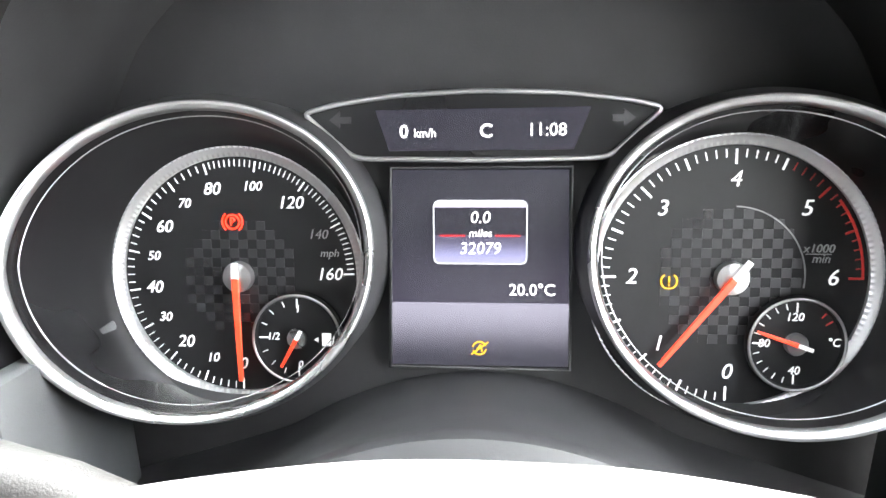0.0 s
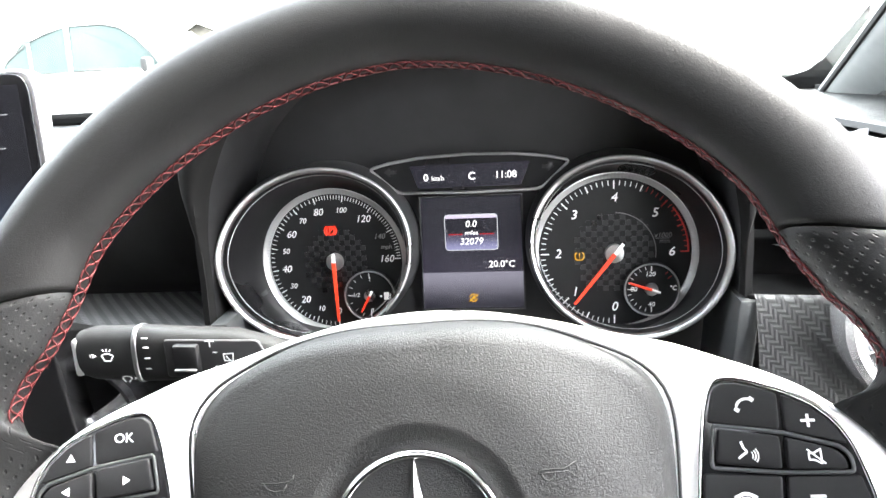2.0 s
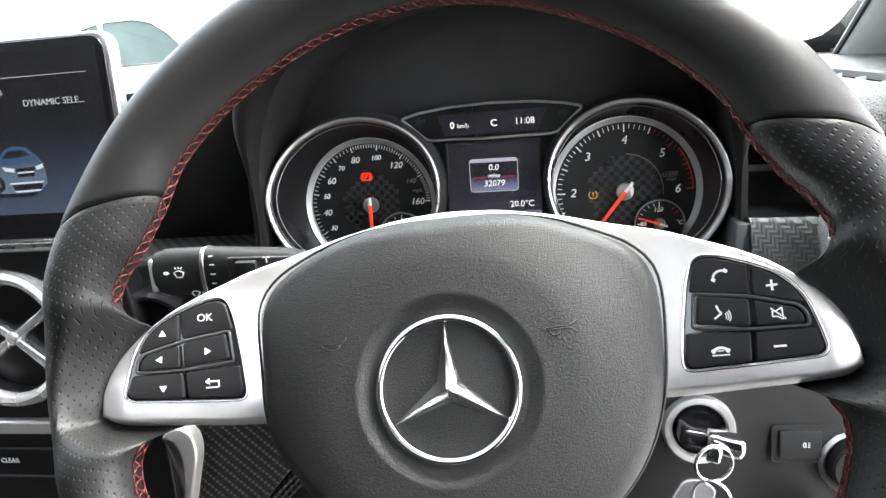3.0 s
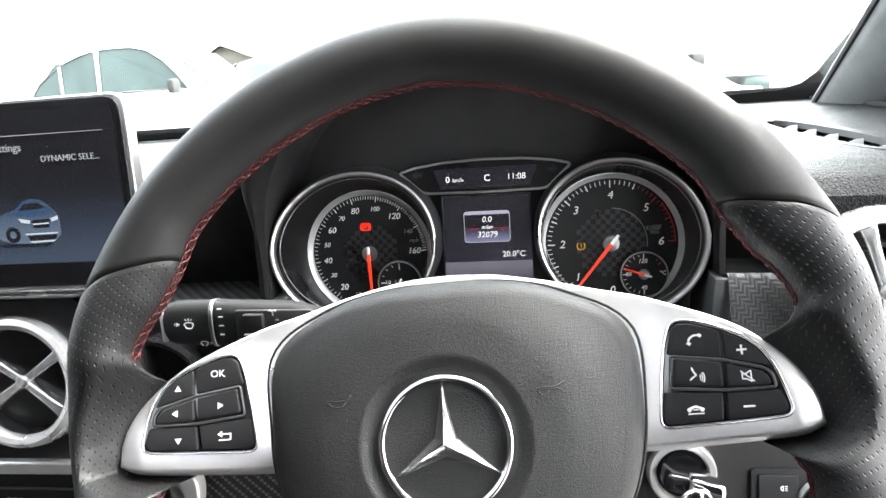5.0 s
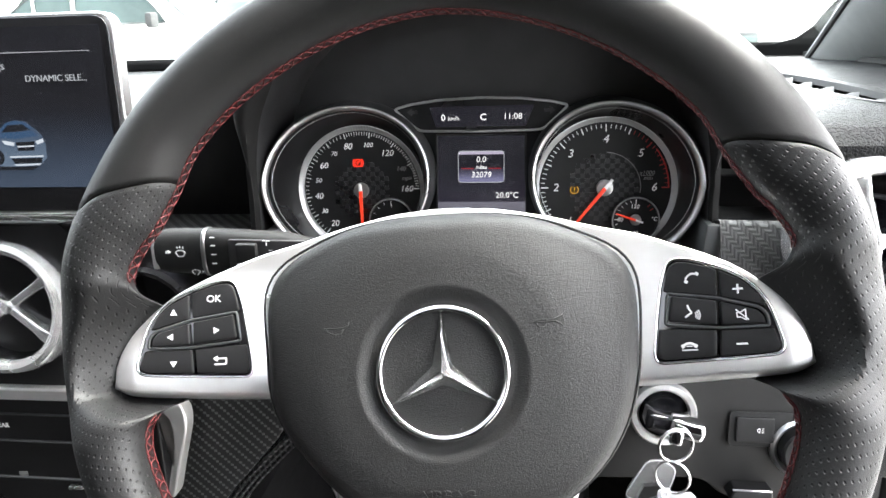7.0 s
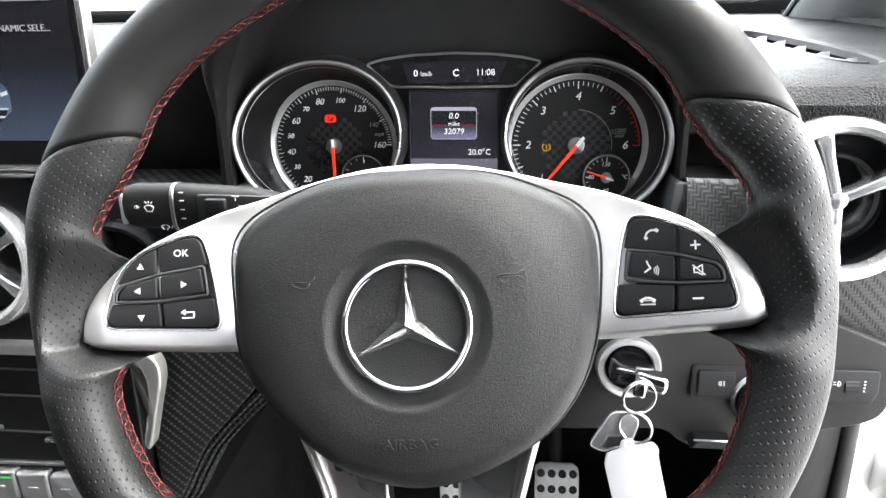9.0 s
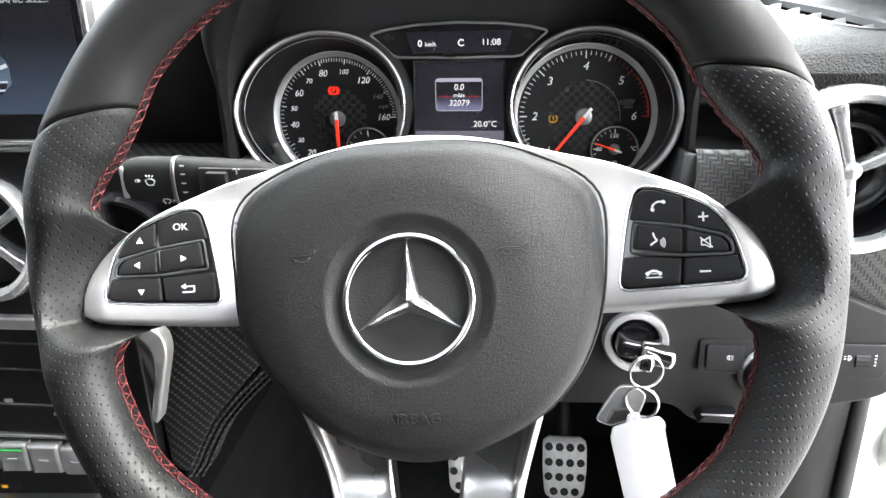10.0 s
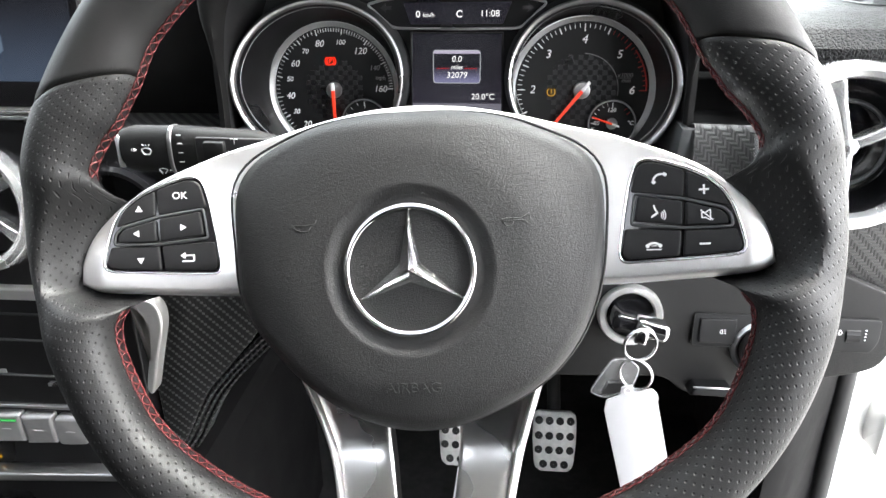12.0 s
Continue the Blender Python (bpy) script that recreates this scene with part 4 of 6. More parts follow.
# centre display
disp = part("main_display", slab_bm([(-0.0335, -0.0115), (0.0332, -0.0115), (0.0325, 0.0385), (-0.0325, 0.0385)], -0.004, 0.002), SCREEN, cluster, "lit colour display between the dials")
part("display_floor", slab_bm([(-0.0338, -0.036), (0.0332, -0.036), (0.0332, -0.0119), (-0.0335, -0.0119)], -0.004, 0.002), SCREEN_LOW, disp)
part("display_bezel", tube_bm([(-0.0345, -0.037, 0.0022), (-0.0332, 0.0395, 0.0022), (0.0335, 0.0395, 0.0022), (0.034, -0.037, 0.0022)], 0.0008, 6, True), PLASTIC, disp)
box = rounded([(-0.0173, 0.0036), (0.0173, 0.0036), (0.0173, 0.0272), (-0.0173, 0.0272)], 0.0025)
part("odometer_box", slab_bm([p for p in box if p[1] > 0.01] + [], 0.0021, 0.0026), BOX_UP, disp)
part("odometer_box", slab_bm([p for p in box if p[1] < 0.01] + [(0.0173, 0.0142), (-0.0173, 0.0142)], 0.0021, 0.0025), BOX_LOW, disp)
part("box_edge", tube_bm([(x, y, 0.0027) for x, y in box], 0.00028, 5, True), DIMLIT, disp)
part("red_rule", flat_bm([[(-0.015, 0.0138), (-0.0055, 0.0138), (-0.0055, 0.0145), (-0.015, 0.0145)], [(0.0055, 0.0138), (0.015, 0.0138), (0.015, 0.0145), (0.0055, 0.0145)]], 0.0027), REDRULE, disp, smooth=False)
text("trip_reading", "0.0", 0.0062, LIT, disp, pose(0, 0.0208, 0.0028), shear=0.12)
text("unit_label", "miles", 0.0042, LIT, disp, pose(0, 0.0150, 0.0028), shear=0.2)
text("odometer_reading", "32079", 0.0062, LIT, disp, pose(0, 0.0092, 0.0028), shear=0.12)
text("temperature_reading", "20.0°C", 0.0062, LIT, disp, pose(0.0195, -0.0065, 0.0024))
part("stop_start_light", flat_bm([[(x * MM, y * MM) for x, y in p] for p in (arc(-0.2, -29, 2.5, 20, 170, 0.6), arc(-0.2, -29, 2.5, 200, 350, 0.6), bar(-1.6, -30.4, 0.2, -27.6, 0.6), bar(0.2, -27.6, 0.8, -30.4, 0.6), bar(-3.4, -31.6, 3.2, -26.6, 0.5))], 0.0024), LIT_AMBER, disp, "lit amber stop-start symbol", smooth=False)

# upper display in its bright surround
top_poly = [(-0.0645, 0.0592), (-0.052, 0.0625), (-0.03, 0.0654), (0, 0.0667), (0.03, 0.0658), (0.052, 0.0632), (0.0645, 0.0602), (0.047, 0.0438), (0.042, 0.0428), (0.0, 0.0422), (-0.042, 0.0428), (-0.047, 0.0438)]
upper = part("upper_display", slab_bm(rounded(top_poly, 0.004), -0.004, 0.006), GLOSS_SHROUD, cluster, "narrow upper display with speed and clock")
part("bright_frame", tube_bm([(x, y, 0.0068) for x, y in rounded(top_poly, 0.003)], 0.0010, 8, True), BRUSHED, upper, "thin bright frame")
part("screen", slab_bm([(-0.038, 0.0602), (-0.033, 0.0455), (0.0335, 0.0458), (0.0395, 0.0608)], 0.0055, 0.0064), TOPSCREEN, upper)
text("speed_reading", "0", 0.0066, LIT, upper, pose(-0.0275, 0.0523, 0.0066), bold=0.00008)
text("unit_label", "km/h", 0.0045, LIT, upper, pose(-0.0198, 0.0518, 0.0066), wide=0.9)
text("gear_mode", "C", 0.0068, LIT, upper, pose(0.0022, 0.0524, 0.0066), bold=0.00012)
text("clock_reading", "11:08", 0.0064, LIT, upper, pose(0.024, 0.0527, 0.0066))
for s in (-1, 1):
    arrow = [(s * 47, 58), (s * 51, 58), (s * 51, 60), (s * 55, 56.8), (s * 51, 53.8), (s * 51, 55.6), (s * 47, 55.6)]
    part("turn_arrow", flat_bm([[(x * MM, y * MM) for x, y in arrow]], 0.0061), PLASTIC, upper, smooth=False)


# ---- dashboard ----
dash = thing("dashboard", CLUSTER, "black grained dashboard with a hooded instrument binnacle", "dashboard")
HOOD = [(153, -26), (153, -18), (153, -10), (152.5, 25), (147, 55), (132, 87), (108, 111), (72, 128), (36, 136), (0, 138.5)]


def hood_line(grow=0.0, drop=0.0, n=8):
    half = []
    for (a, b), (c, d) in zip(HOOD, HOOD[1:]):
        for k in range(n):
            half.append((a + (c - a) * k / n, b + (d - b) * k / n))
    half.append(HOOD[-1])
    for _ in range(6):
        half = [half[0]] + [((half[i - 1][0] + 2 * half[i][0] + half[i + 1][0]) / 4, (half[i - 1][1] + 2 * half[i][1] + half[i + 1][1]) / 4) for i in range(1, len(half) - 1)] + [half[-1]]
    out = []
    for i, (x, y) in enumerate(half):
        a, b = half[max(i - 1, 0)], half[min(i + 1, len(half) - 1)]
        t = Vector((b[0] - a[0], b[1] - a[1])).normalized()
        g = grow * (1.0 if grow < 9 else min(1.0, max(0.1, (y - 12) / 60)) * (1 - 0.62 * max(0.0, (y - 60) / 78)))
        out.append(((x + t.y * g) * MM, (y - t.x * g - drop) * MM))
    return out + [(-x, y) for x, y in out[-2::-1]]


def hood_row(grow, z, rise=0.0):
    return [(x, y, z + rise * max(0.0, y) / 0.13) for x, y in hood_line(grow)]


part("backing_panel", slab_bm([(0.158, -0.09)] + hood_line(2) + [(-0.158, -0.09)], -0.014, -0.004), HOODIN, dash, "black panel behind the dials")
part("binnacle_inner", grid_bm([hood_row(-1, -0.006), hood_row(-0.5, 0.03), hood_row(0, 0.062, 0.01)]), HOODIN, dash, "matte black inner hood", sharp=0)
part("binnacle_lip", grid_bm([hood_row(0, 0.062, 0.01), hood_row(1.5, 0.066, 0.01), hood_row(5, 0.0685, 0.012), hood_row(9, 0.0695, 0.014), hood_row(14, 0.0695, 0.016), hood_row(20, 0.067, 0.018), hood_row(24, 0.063, 0.018), hood_row(26, 0.052, 0.015)]), HOODLIP, dash, "dark grey hood lip", sharp=70)
part("binnacle_skin", grid_bm([hood_row(26, 0.052, 0.015), hood_row(27, 0.03), hood_row(28, -0.05), hood_row(28, -0.3)]), DASH, dash, "grained black hood cover", sharp=70)

# cowl under the centre display
rows = []
for v, z, sag in ((-40, -0.003, 1.0), (-43, 0.02, 1.0), (-41.5, 0.05, 1.0), (-40, 0.056, 1.0), (-41, 0.06, 1.0), (-55, 0.07, 1.0), (-90, 0.08, 0.4)):
    rows.append([(u * MM, (v - sag * 0.0042 * u * u * (1 if abs(u) < 75 else 75 / abs(u))) * MM, z) for u in range(-150, 151, 6)])
part("cluster_cowl", grid_bm(rows), PLASTIC, dash, "dark grey cowl below the dials")


def world_part(name, bm, material, parent, label="", smooth=True, sharp=35):
    """A part whose mesh is given in world coordinates."""
    ob = part(name, bm, material, parent, label, smooth, sharp)
    ob.matrix_parent_inverse = parent.matrix_basis.inverted()
    return ob


# dash top pad: from the driver's edge forward to the windscreen
SIDE_ROWS = [(0.25, 1.03), (0.222, 1.035), (0.21, 1.045), (0.208, 1.06), (0.218, 1.07), (0.235, 1.0745)]
SIDE_ROWS += [(0.25 + 0.004 * k, 1.077 + 0.005 * min(1, 0.004 * k / 0.1) + 0.003 * max(0, (0.004 * k - 0.1) / 0.15)) for k in range(64)]
SIDE_ROWS += [(0.55, 1.085), (0.7, 1.085), (0.97, 1.085)]
SLOT_A, SLOT_B = Vector((0.2625, 0.485)), Vector((0.287, 0.262))


def slot_gap(x, y, half=0.019):
    """How far inside the lens-shaped demister opening a point lies; negative outside."""
    d = SLOT_B - SLOT_A
    t = (Vector((x, y)) - SLOT_A).dot(d) / d.length_squared
    side = abs((x - SLOT_A.x) * d.y - (y - SLOT_A.y) * d.x) / d.length
    return half * math.sqrt(max(0.0, 4 * t * (1 - t))) ** 0.9 - side if 0 < t < 1 else -1.0


LEFT_ROWS = ((0.275, 0.99), (0.27, 1.003), (0.264, 1.012), (0.258, 1.03), (0.25, 1.052), (0.25, 1.064), (0.258, 1.073), (0.29, 1.079), (0.35, 1.082), (0.5, 1.085), (0.7, 1.085), (0.97, 1.085))
for x0, x1 in ((-1.1, -0.158), (0.178, 0.42)):
    rows = []
    nx = 60 if x0 < 0 else 130
    xs = [x0 + (x1 - x0) * i / nx for i in range(nx + 1)]
    for y, z in (LEFT_ROWS if x0 < 0 else SIDE_ROWS):
        row = []
        for x in xs:
            k = min(1.0, max(0.0, (x + 0.27) / 0.12)) if x < 0 else 0.0
            k = k * k * (3 - 2 * k)
            row.append((x, y - 0.04 * k * min(1.0, max(0.0, (z - 1.003) / 0.04)) * min(1.0, max(0.0, (0.5 - y) / 0.2)) - 0.05 * max(0, x - 0.1), z + 0.062 * k * min(1, max(0, (z - 1.03) / 0.04)) * max(0.0, 1 - max(0, y - 0.3) / 0.6)))
        rows.append(row)
    if x0 < 0:
        world_part("dash_face", grid_bm(rows[:7]), KICK, dash, "matte black dash face")
        rows = rows[6:]
    bm = grid_bm(rows)
    if x0 > 0:
        bmesh.ops.delete(bm, geom=[f for f in bm.faces if f.calc_center_median().z > 1.06 and slot_gap(*f.calc_center_median().xy) > 0], context="FACES")
    world_part("dash_pad", bm, DASH, dash, "grained black dash top")
world_part("dash_pad", grid_bm([[(x, y, 1.085) for x in (-0.18, 0.0, 0.18)] for y in (0.34, 0.6, 0.97)]), DASH, dash, "grained black dash top")


def plate(name, pts, y, thick, material, parent=None, label="", bevel=0.002, uv=True):
    """An upright plate facing the driver, outlined in x and z."""
    bm = slab_bm(pts, 0, thick, bevel)
    moved(bm, pose(0, y, 0, 90, 0, 0))
    if uv:
        lay = bm.loops.layers.uv.new("UVMap")
        for f in bm.faces:
            for lo in f.loops:
                lo[lay].uv = (lo.vert.co.x, lo.vert.co.z)
    return world_part(name, bm, material, parent, label) if parent else part(name, bm, material, None, label)


plate("fascia_panel", [(-0.75, 0.6), (-0.25, 0.6), (-0.235, 0.75), (-0.17, 0.9), (-0.15, 0.994), (-0.75, 0.994)], 0.235, 0.02, KICK, dash, "black fascia")


def shelf(x0, x1, y0, y1, z0, z1, skew=0.0):
    """A gently sloping trim shelf with a rounded front edge."""
    n = 12
    rows = []
    for y, z in ((y0 + 0.006, z0 - 0.014), (y0, z0 - 0.008), (y0 + 0.001, z0 - 0.003), (y0 + 0.005, z0), (y1, z1)):
        rows.append([(x0 + (x1 - x0) * k / n, y + (skew * (1 - k / n) if y < y1 else 0.0), z) for k in range(n + 1)])
    bm = grid_bm(rows)
    lay = bm.loops.layers.uv.new("UVMap")
    for f in bm.faces:
        for lo in f.loops:
            lo[lay].uv = (lo.vert.co.x, lo.vert.co.y - lo.vert.co.z)
    return bm


world_part("carbon_trim", shelf(-0.3, -0.145, 0.186, 0.276, 0.9945, 1.0, 0.05), CARBON, dash, "woven carbon-look trim shelf")
rows = [[(0.158 + 0.066 * k / 12, y - 0.1 * 0.066 * k / 12, z) for k in range(13)] for y, z in ((0.2035, 1.0132), (0.2, 1.0105), (0.192, 0.99), (0.184, 0.96), (0.19, 0.952))]
bm = grid_bm(rows)
lay = bm.loops.layers.uv.new("UVMap")
for f in bm.faces:
    for lo in f.loops:
        lo[lay].uv = (lo.vert.co.x, lo.vert.co.z - 0.3 * lo.vert.co.y)
world_part("carbon_trim", bm, CARBON, dash, "woven carbon-look side trim")
world_part("side_trim", moved(box_bm(0.07, 0.04, 0.004, 0, 0, 0, 0.001), pose(0.192, 0.221, 1.0108, 0, 0, -5)), KICK, dash, "matte black ledge")
plate("carbon_trim", rounded([(0.19, 0.945), (0.3, 0.888), (0.325, 0.888), (0.325, 1.0), (0.25, 1.0), (0.19, 0.99)], 0.004), 0.21, 0.008, CARBON, dash, "woven carbon-look trim")
plate("side_panel", rounded([(0.15, 0.99), (0.325, 0.99), (0.325, 1.035), (0.15, 1.035)], 0.004), 0.262, 0.02, KICK, dash, "matte black panel")
plate("carbon_trim", rounded([(-0.245, 0.885), (-0.135, 0.885), (-0.154, 0.839), (-0.202, 0.783), (-0.231, 0.728), (-0.245, 0.735)], 0.006), 0.225, 0.02, CARBON_FINE, dash, "woven carbon-look side panel")
EDGE_CURVE = [(-0.236, 0.724), (-0.228, 0.736), (-0.217, 0.758), (-0.203, 0.782), (-0.186, 0.803), (-0.168, 0.822), (-0.152, 0.838), (-0.134, 0.85)]
for off, y in ((0.001, 0.208), (0.0054, 0.2125), (0.0098, 0.217)):
    rows = []
    for dn, dy in ((0.0, 0.004), (0.0006, 0.0), (0.0026, -0.0012), (0.0042, 0.0002), (0.0046, 0.02)):
        rows.append([(x + (off + dn) * 0.72, y + dy, z - (off + dn) * 0.7) for x, z in EDGE_CURVE])
    bm = grid_bm(rows)
    lay = bm.loops.layers.uv.new("UVMap")
    for f in bm.faces:
        for lo in f.loops:
            lo[lay].uv = (lo.vert.co.x, lo.vert.co.z)
    world_part("carbon_ridge", bm, CARBON_FINE, dash, "narrow carbon-look ridge along the panel edge")
plate("knee_panel", rounded([(-0.1, 0.95), (-0.06, 0.83), (0.085, 0.822), (0.16, 0.826), (0.172, 0.812), (0.215, 0.808), (0.226, 0.822), (0.29, 0.834), (0.307, 0.842), (0.318, 0.892), (0.155, 0.96)], 0.012), 0.215, 0.02, KNEE, dash, "grained black knee panel")

# round air vents
def air_vent(x, y, z, r, yaw, arms, shell=None):
    v = thing("air_vent", tilted((x, y, z), 8, 0, yaw), "round air vent with a polished silver ring and cross", "air vent", "round dashboard vents")
    part("outer_ring", turned_bm([(r * 0.8, -0.012), (r * 0.8, 0.004), (r * 0.83, 0.007), (r * 0.9, 0.0085), (r * 0.97, 0.006), (r, 0.0), (r, -0.016)], 72), shell or POLISHED, v, "gloss black ring" if shell else "polished silver ring")
    part("barrel", turned_bm([(r * 0.8, 0.0), (r * 0.76, -0.01), (r * 0.7, -0.03), (r * 0.45, -0.036), (r * 0.4, -0.03), (r * 0.38, -0.037), (0.001, -0.04)], 56), GLOSS, v)
    for k, a in enumerate(arms):
        blade = slab_bm([(0.004, -0.003), (r * 0.55, -0.0036), (r * 0.8, -0.0052), (r * 0.8, 0.0052), (r * 0.55, 0.0036), (0.004, 0.003)], -0.012, 0.0025, 0.0016)
        part("cross_blade", moved(blade, pose(0, 0, -0.003, 0, 0, a)), POLISHED, v)
    part("centre_boss", turned_bm([(0.0055, -0.012), (0.005, 0.0), (0.0036, 0.0008), (0.0004, 0.001)], 30), POLISHED, v)
    part("inner_ring", tube_bm(circle(r * 0.52, 56, z=-0.018), 0.0014, 8, True), SOFTGREY, v)
    return v


air_vent(0.239, 0.168, 1.009, 0.0495, -8, (27, 107, 200, 272))
air_vent(-0.346, 0.188, 0.95, 0.05, 0, (33, 147, 213, 322))
air_vent(-0.248, 0.205, 0.932, 0.046, 0, (33, 147, 213, 322), GLOSS)

# tablet display
tab = thing("tablet_display", tilted((-0.331, 0.192, 1.088), 3), "free-standing black tablet display with silver edge, switched on", "display screen")
part("tablet_case", slab_bm(rounded([(-0.1, -0.0675), (0.1, -0.0675), (0.1, 0.0665), (-0.1, 0.0665)], 0.012), -0.011, -0.001, 0.002), BRUSHED, tab, "silver edge")
part("tablet_glass", slab_bm(rounded([(-0.0975, -0.065), (0.0965, -0.065), (0.0965, 0.064), (-0.0975, 0.064)], 0.011), -0.003, 0.0, 0.0005), GLOSS, tab)
part("tablet_picture", slab_bm([(-0.09, -0.048), (0.0905, -0.048), (0.0905, 0.058), (-0.09, 0.058)], -0.001, 0.0004), TABLET, tab, "lit menu picture")
text("menu_title", "Settings", 0.0078, DIMLIT, tab, pose(0.0075, 0.0335, 0.0007))
text("menu_text", "DYNAMIC SELE...", 0.006, DIMLIT, tab, pose(0.0555, 0.0248, 0.0007), wide=1.0)
part("menu_rule", flat_bm([[(-0.085, 0.0412), (0.082, 0.0418), (0.082, 0.0422), (-0.085, 0.0422)]], 0.0005), DIMLIT, tab, smooth=False)
CARBLUE = glow("pictured_car_blue", (0.13, 0.18, 0.25), 0.1, (0.05, 0.08, 0.13), -0.034, -0.004)
CARROOF = glow("pictured_car_roof", (0.03, 0.07, 0.14), 0.12)
CARDARK = glow("pictured_car_dark", (0.010, 0.012, 0.016), 0.07)
CARPALE = glow("pictured_car_pale", (0.55, 0.6, 0.66), 0.12)
S = 0.001


def pictured(name, polys, z, material, label=""):
    part(name, flat_bm([[(x * S, y * S) for x, y in p] for p in polys], z), material, tab, label, smooth=False)


pictured("pictured_car", [[(-14, -27), (-12, -15), (-2, -12), (8, -9), (14, -3.6), (20, -2), (28, -3), (35, -8.5), (39, -13), (40.5, -19), (40, -28), (34, -32.5), (18, -34), (2, -33), (-6, -31)]], 0.0005, CARBLUE, "pictured silver-blue car")
pictured("pictured_roof", [[(6, -10), (13.5, -4), (20, -2.4), (28, -3.4), (33, -8), (20, -9.5)], [(-4, -13), (8, -10.6), (33, -9.4), (37, -12.6), (20, -14.5)]], 0.0007, CARROOF)
pictured("pictured_detail", [[(10, -10), (15, -5.4), (26, -4.8), (31, -8.6), (20, -9.8)], [(19, -17), (33, -16.4), (32, -22.6), (20, -22.8)], [(14, -28), (37, -27.6), (36, -31), (16, -31.6)], arc(3, -27, 4.2, 0, 359, 3.0, 24), [(-12, -33.5), (34, -33.5), (28, -36), (-4, -36)]], 0.0009, CARDARK)
pictured("pictured_light", [[(9, -15.5), (18, -17), (17.5, -19.4), (11, -18.4)], [(34, -16.2), (39.5, -14.5), (40, -17), (35, -18.6)], [(20, -19.4), (32.4, -19), (32.4, -20), (20, -20.4)], [(13, -26.4), (38, -26), (38, -27), (13, -27.4)], [(15, -32), (36, -31.4), (34, -32.6), (17, -33)]], 0.0011, CARPALE)

# centre console
con = thing("centre_console", pose(-0.5, 0.19, 0.6), "gloss black centre console with silver trim bars and buttons", "console")
plate("console_face", rounded([(-0.75, 0.5), (-0.262, 0.5), (-0.25, 0.7), (-0.245, 0.9), (-0.255, 1.012), (-0.75, 1.012)], 0.006), 0.215, 0.02, GLOSS_SHROUD, con)
plate("trim_bar", rounded([(-0.7, 1.0145), (-0.262, 1.0145), (-0.262, 1.0175), (-0.7, 1.0175)], 0.001), 0.2, 0.006, BRUSHED, con, "thin silver line", 0.001)
plate("trim_bar", rounded([(-0.7, 0.871), (-0.29, 0.873), (-0.29, 0.8835), (-0.7, 0.8815)], 0.002), 0.2, 0.012, SATIN, con, "satin silver bar", 0.002)
for z, x1 in ((0.857, -0.285), (0.833, -0.285), (0.799, -0.292)):
    plate("panel_edge", [(-0.7, z), (x1, z), (x1, z + 0.0012), (-0.7, z + 0.0012)], 0.196, 0.0035, SOFTGREY, con, "", 0.0004)
plate("panel_edge", rounded([(-0.7, 0.7645), (-0.3, 0.7685), (-0.3, 0.7715), (-0.7, 0.7675)], 0.0008), 0.196, 0.005, BRUSHED, con, "thin silver line", 0.001)
for k in range(4):
    x1 = -0.304 - k * 0.0285
    b = plate("button", rounded([(x1 - 0.0277, 0.7345), (x1, 0.7365), (x1, 0.764), (x1 - 0.0277, 0.7625)], 0.006 if k == 0 else 0.0015), 0.196, 0.010, BUTTON, con, "silver rocker button", 0.003)
    plate("button_mark", [(x1 - 0.018, 0.7492), (x1 - 0.010, 0.7495), (x1 - 0.010, 0.7504), (x1 - 0.018, 0.7501)], 0.1862, 0.0005, PRINT, b, "", 0)
plate("button_light", [(-0.385, 0.7575), (-0.364, 0.758), (-0.364, 0.7598), (-0.385, 0.7593)], 0.1862, 0.0006, LIT_GREEN, con, "green light", 0)
plate("trim_bar", rounded([(-0.7, 0.676), (-0.275, 0.7045), (-0.275, 0.712), (-0.7, 0.684)], 0.002), 0.2, 0.02, BRUSHED, con, "silver bar", 0.002)
text("panel_writing", "CLEAR", 0.0056, PRINT, con, pose(0.12, 0.0044, 0.2465, 90, 0, 0), wide=0.95)
plate("panel_writing", [(-0.3735, 0.8), (-0.366, 0.8005), (-0.366, 0.8045), (-0.3735, 0.804)], 0.1955, 0.0008, DIMPRINT, con, "", 0)
plate("panel_writing", [(-0.402, 0.7095), (-0.3965, 0.7098), (-0.3965, 0.7128), (-0.402, 0.7125)], 0.1955, 0.0008, LIT_AMBER, con, "amber mark", 0)
plate("button_edge", rounded([(-0.33, 0.7915), (-0.317, 0.792), (-0.317, 0.795), (-0.33, 0.7945)], 0.0008), 0.197, 0.006, BRUSHED, con, "small silver edge", 0.0006)
# silver grab edge beside the console
hk = rounded([(-0.240, 0.875), (-0.231, 0.883), (-0.221, 0.884), (-0.2135, 0.876), (-0.213, 0.862), (-0.223, 0.829), (-0.232, 0.797), (-0.2375, 0.802), (-0.230, 0.83), (-0.2255, 0.857), (-0.228, 0.869), (-0.234, 0.8745)], 0.009, 8)
plate("grab_edge", hk, 0.19, 0.012, SATIN, con, "satin silver curved edge", 0.002)

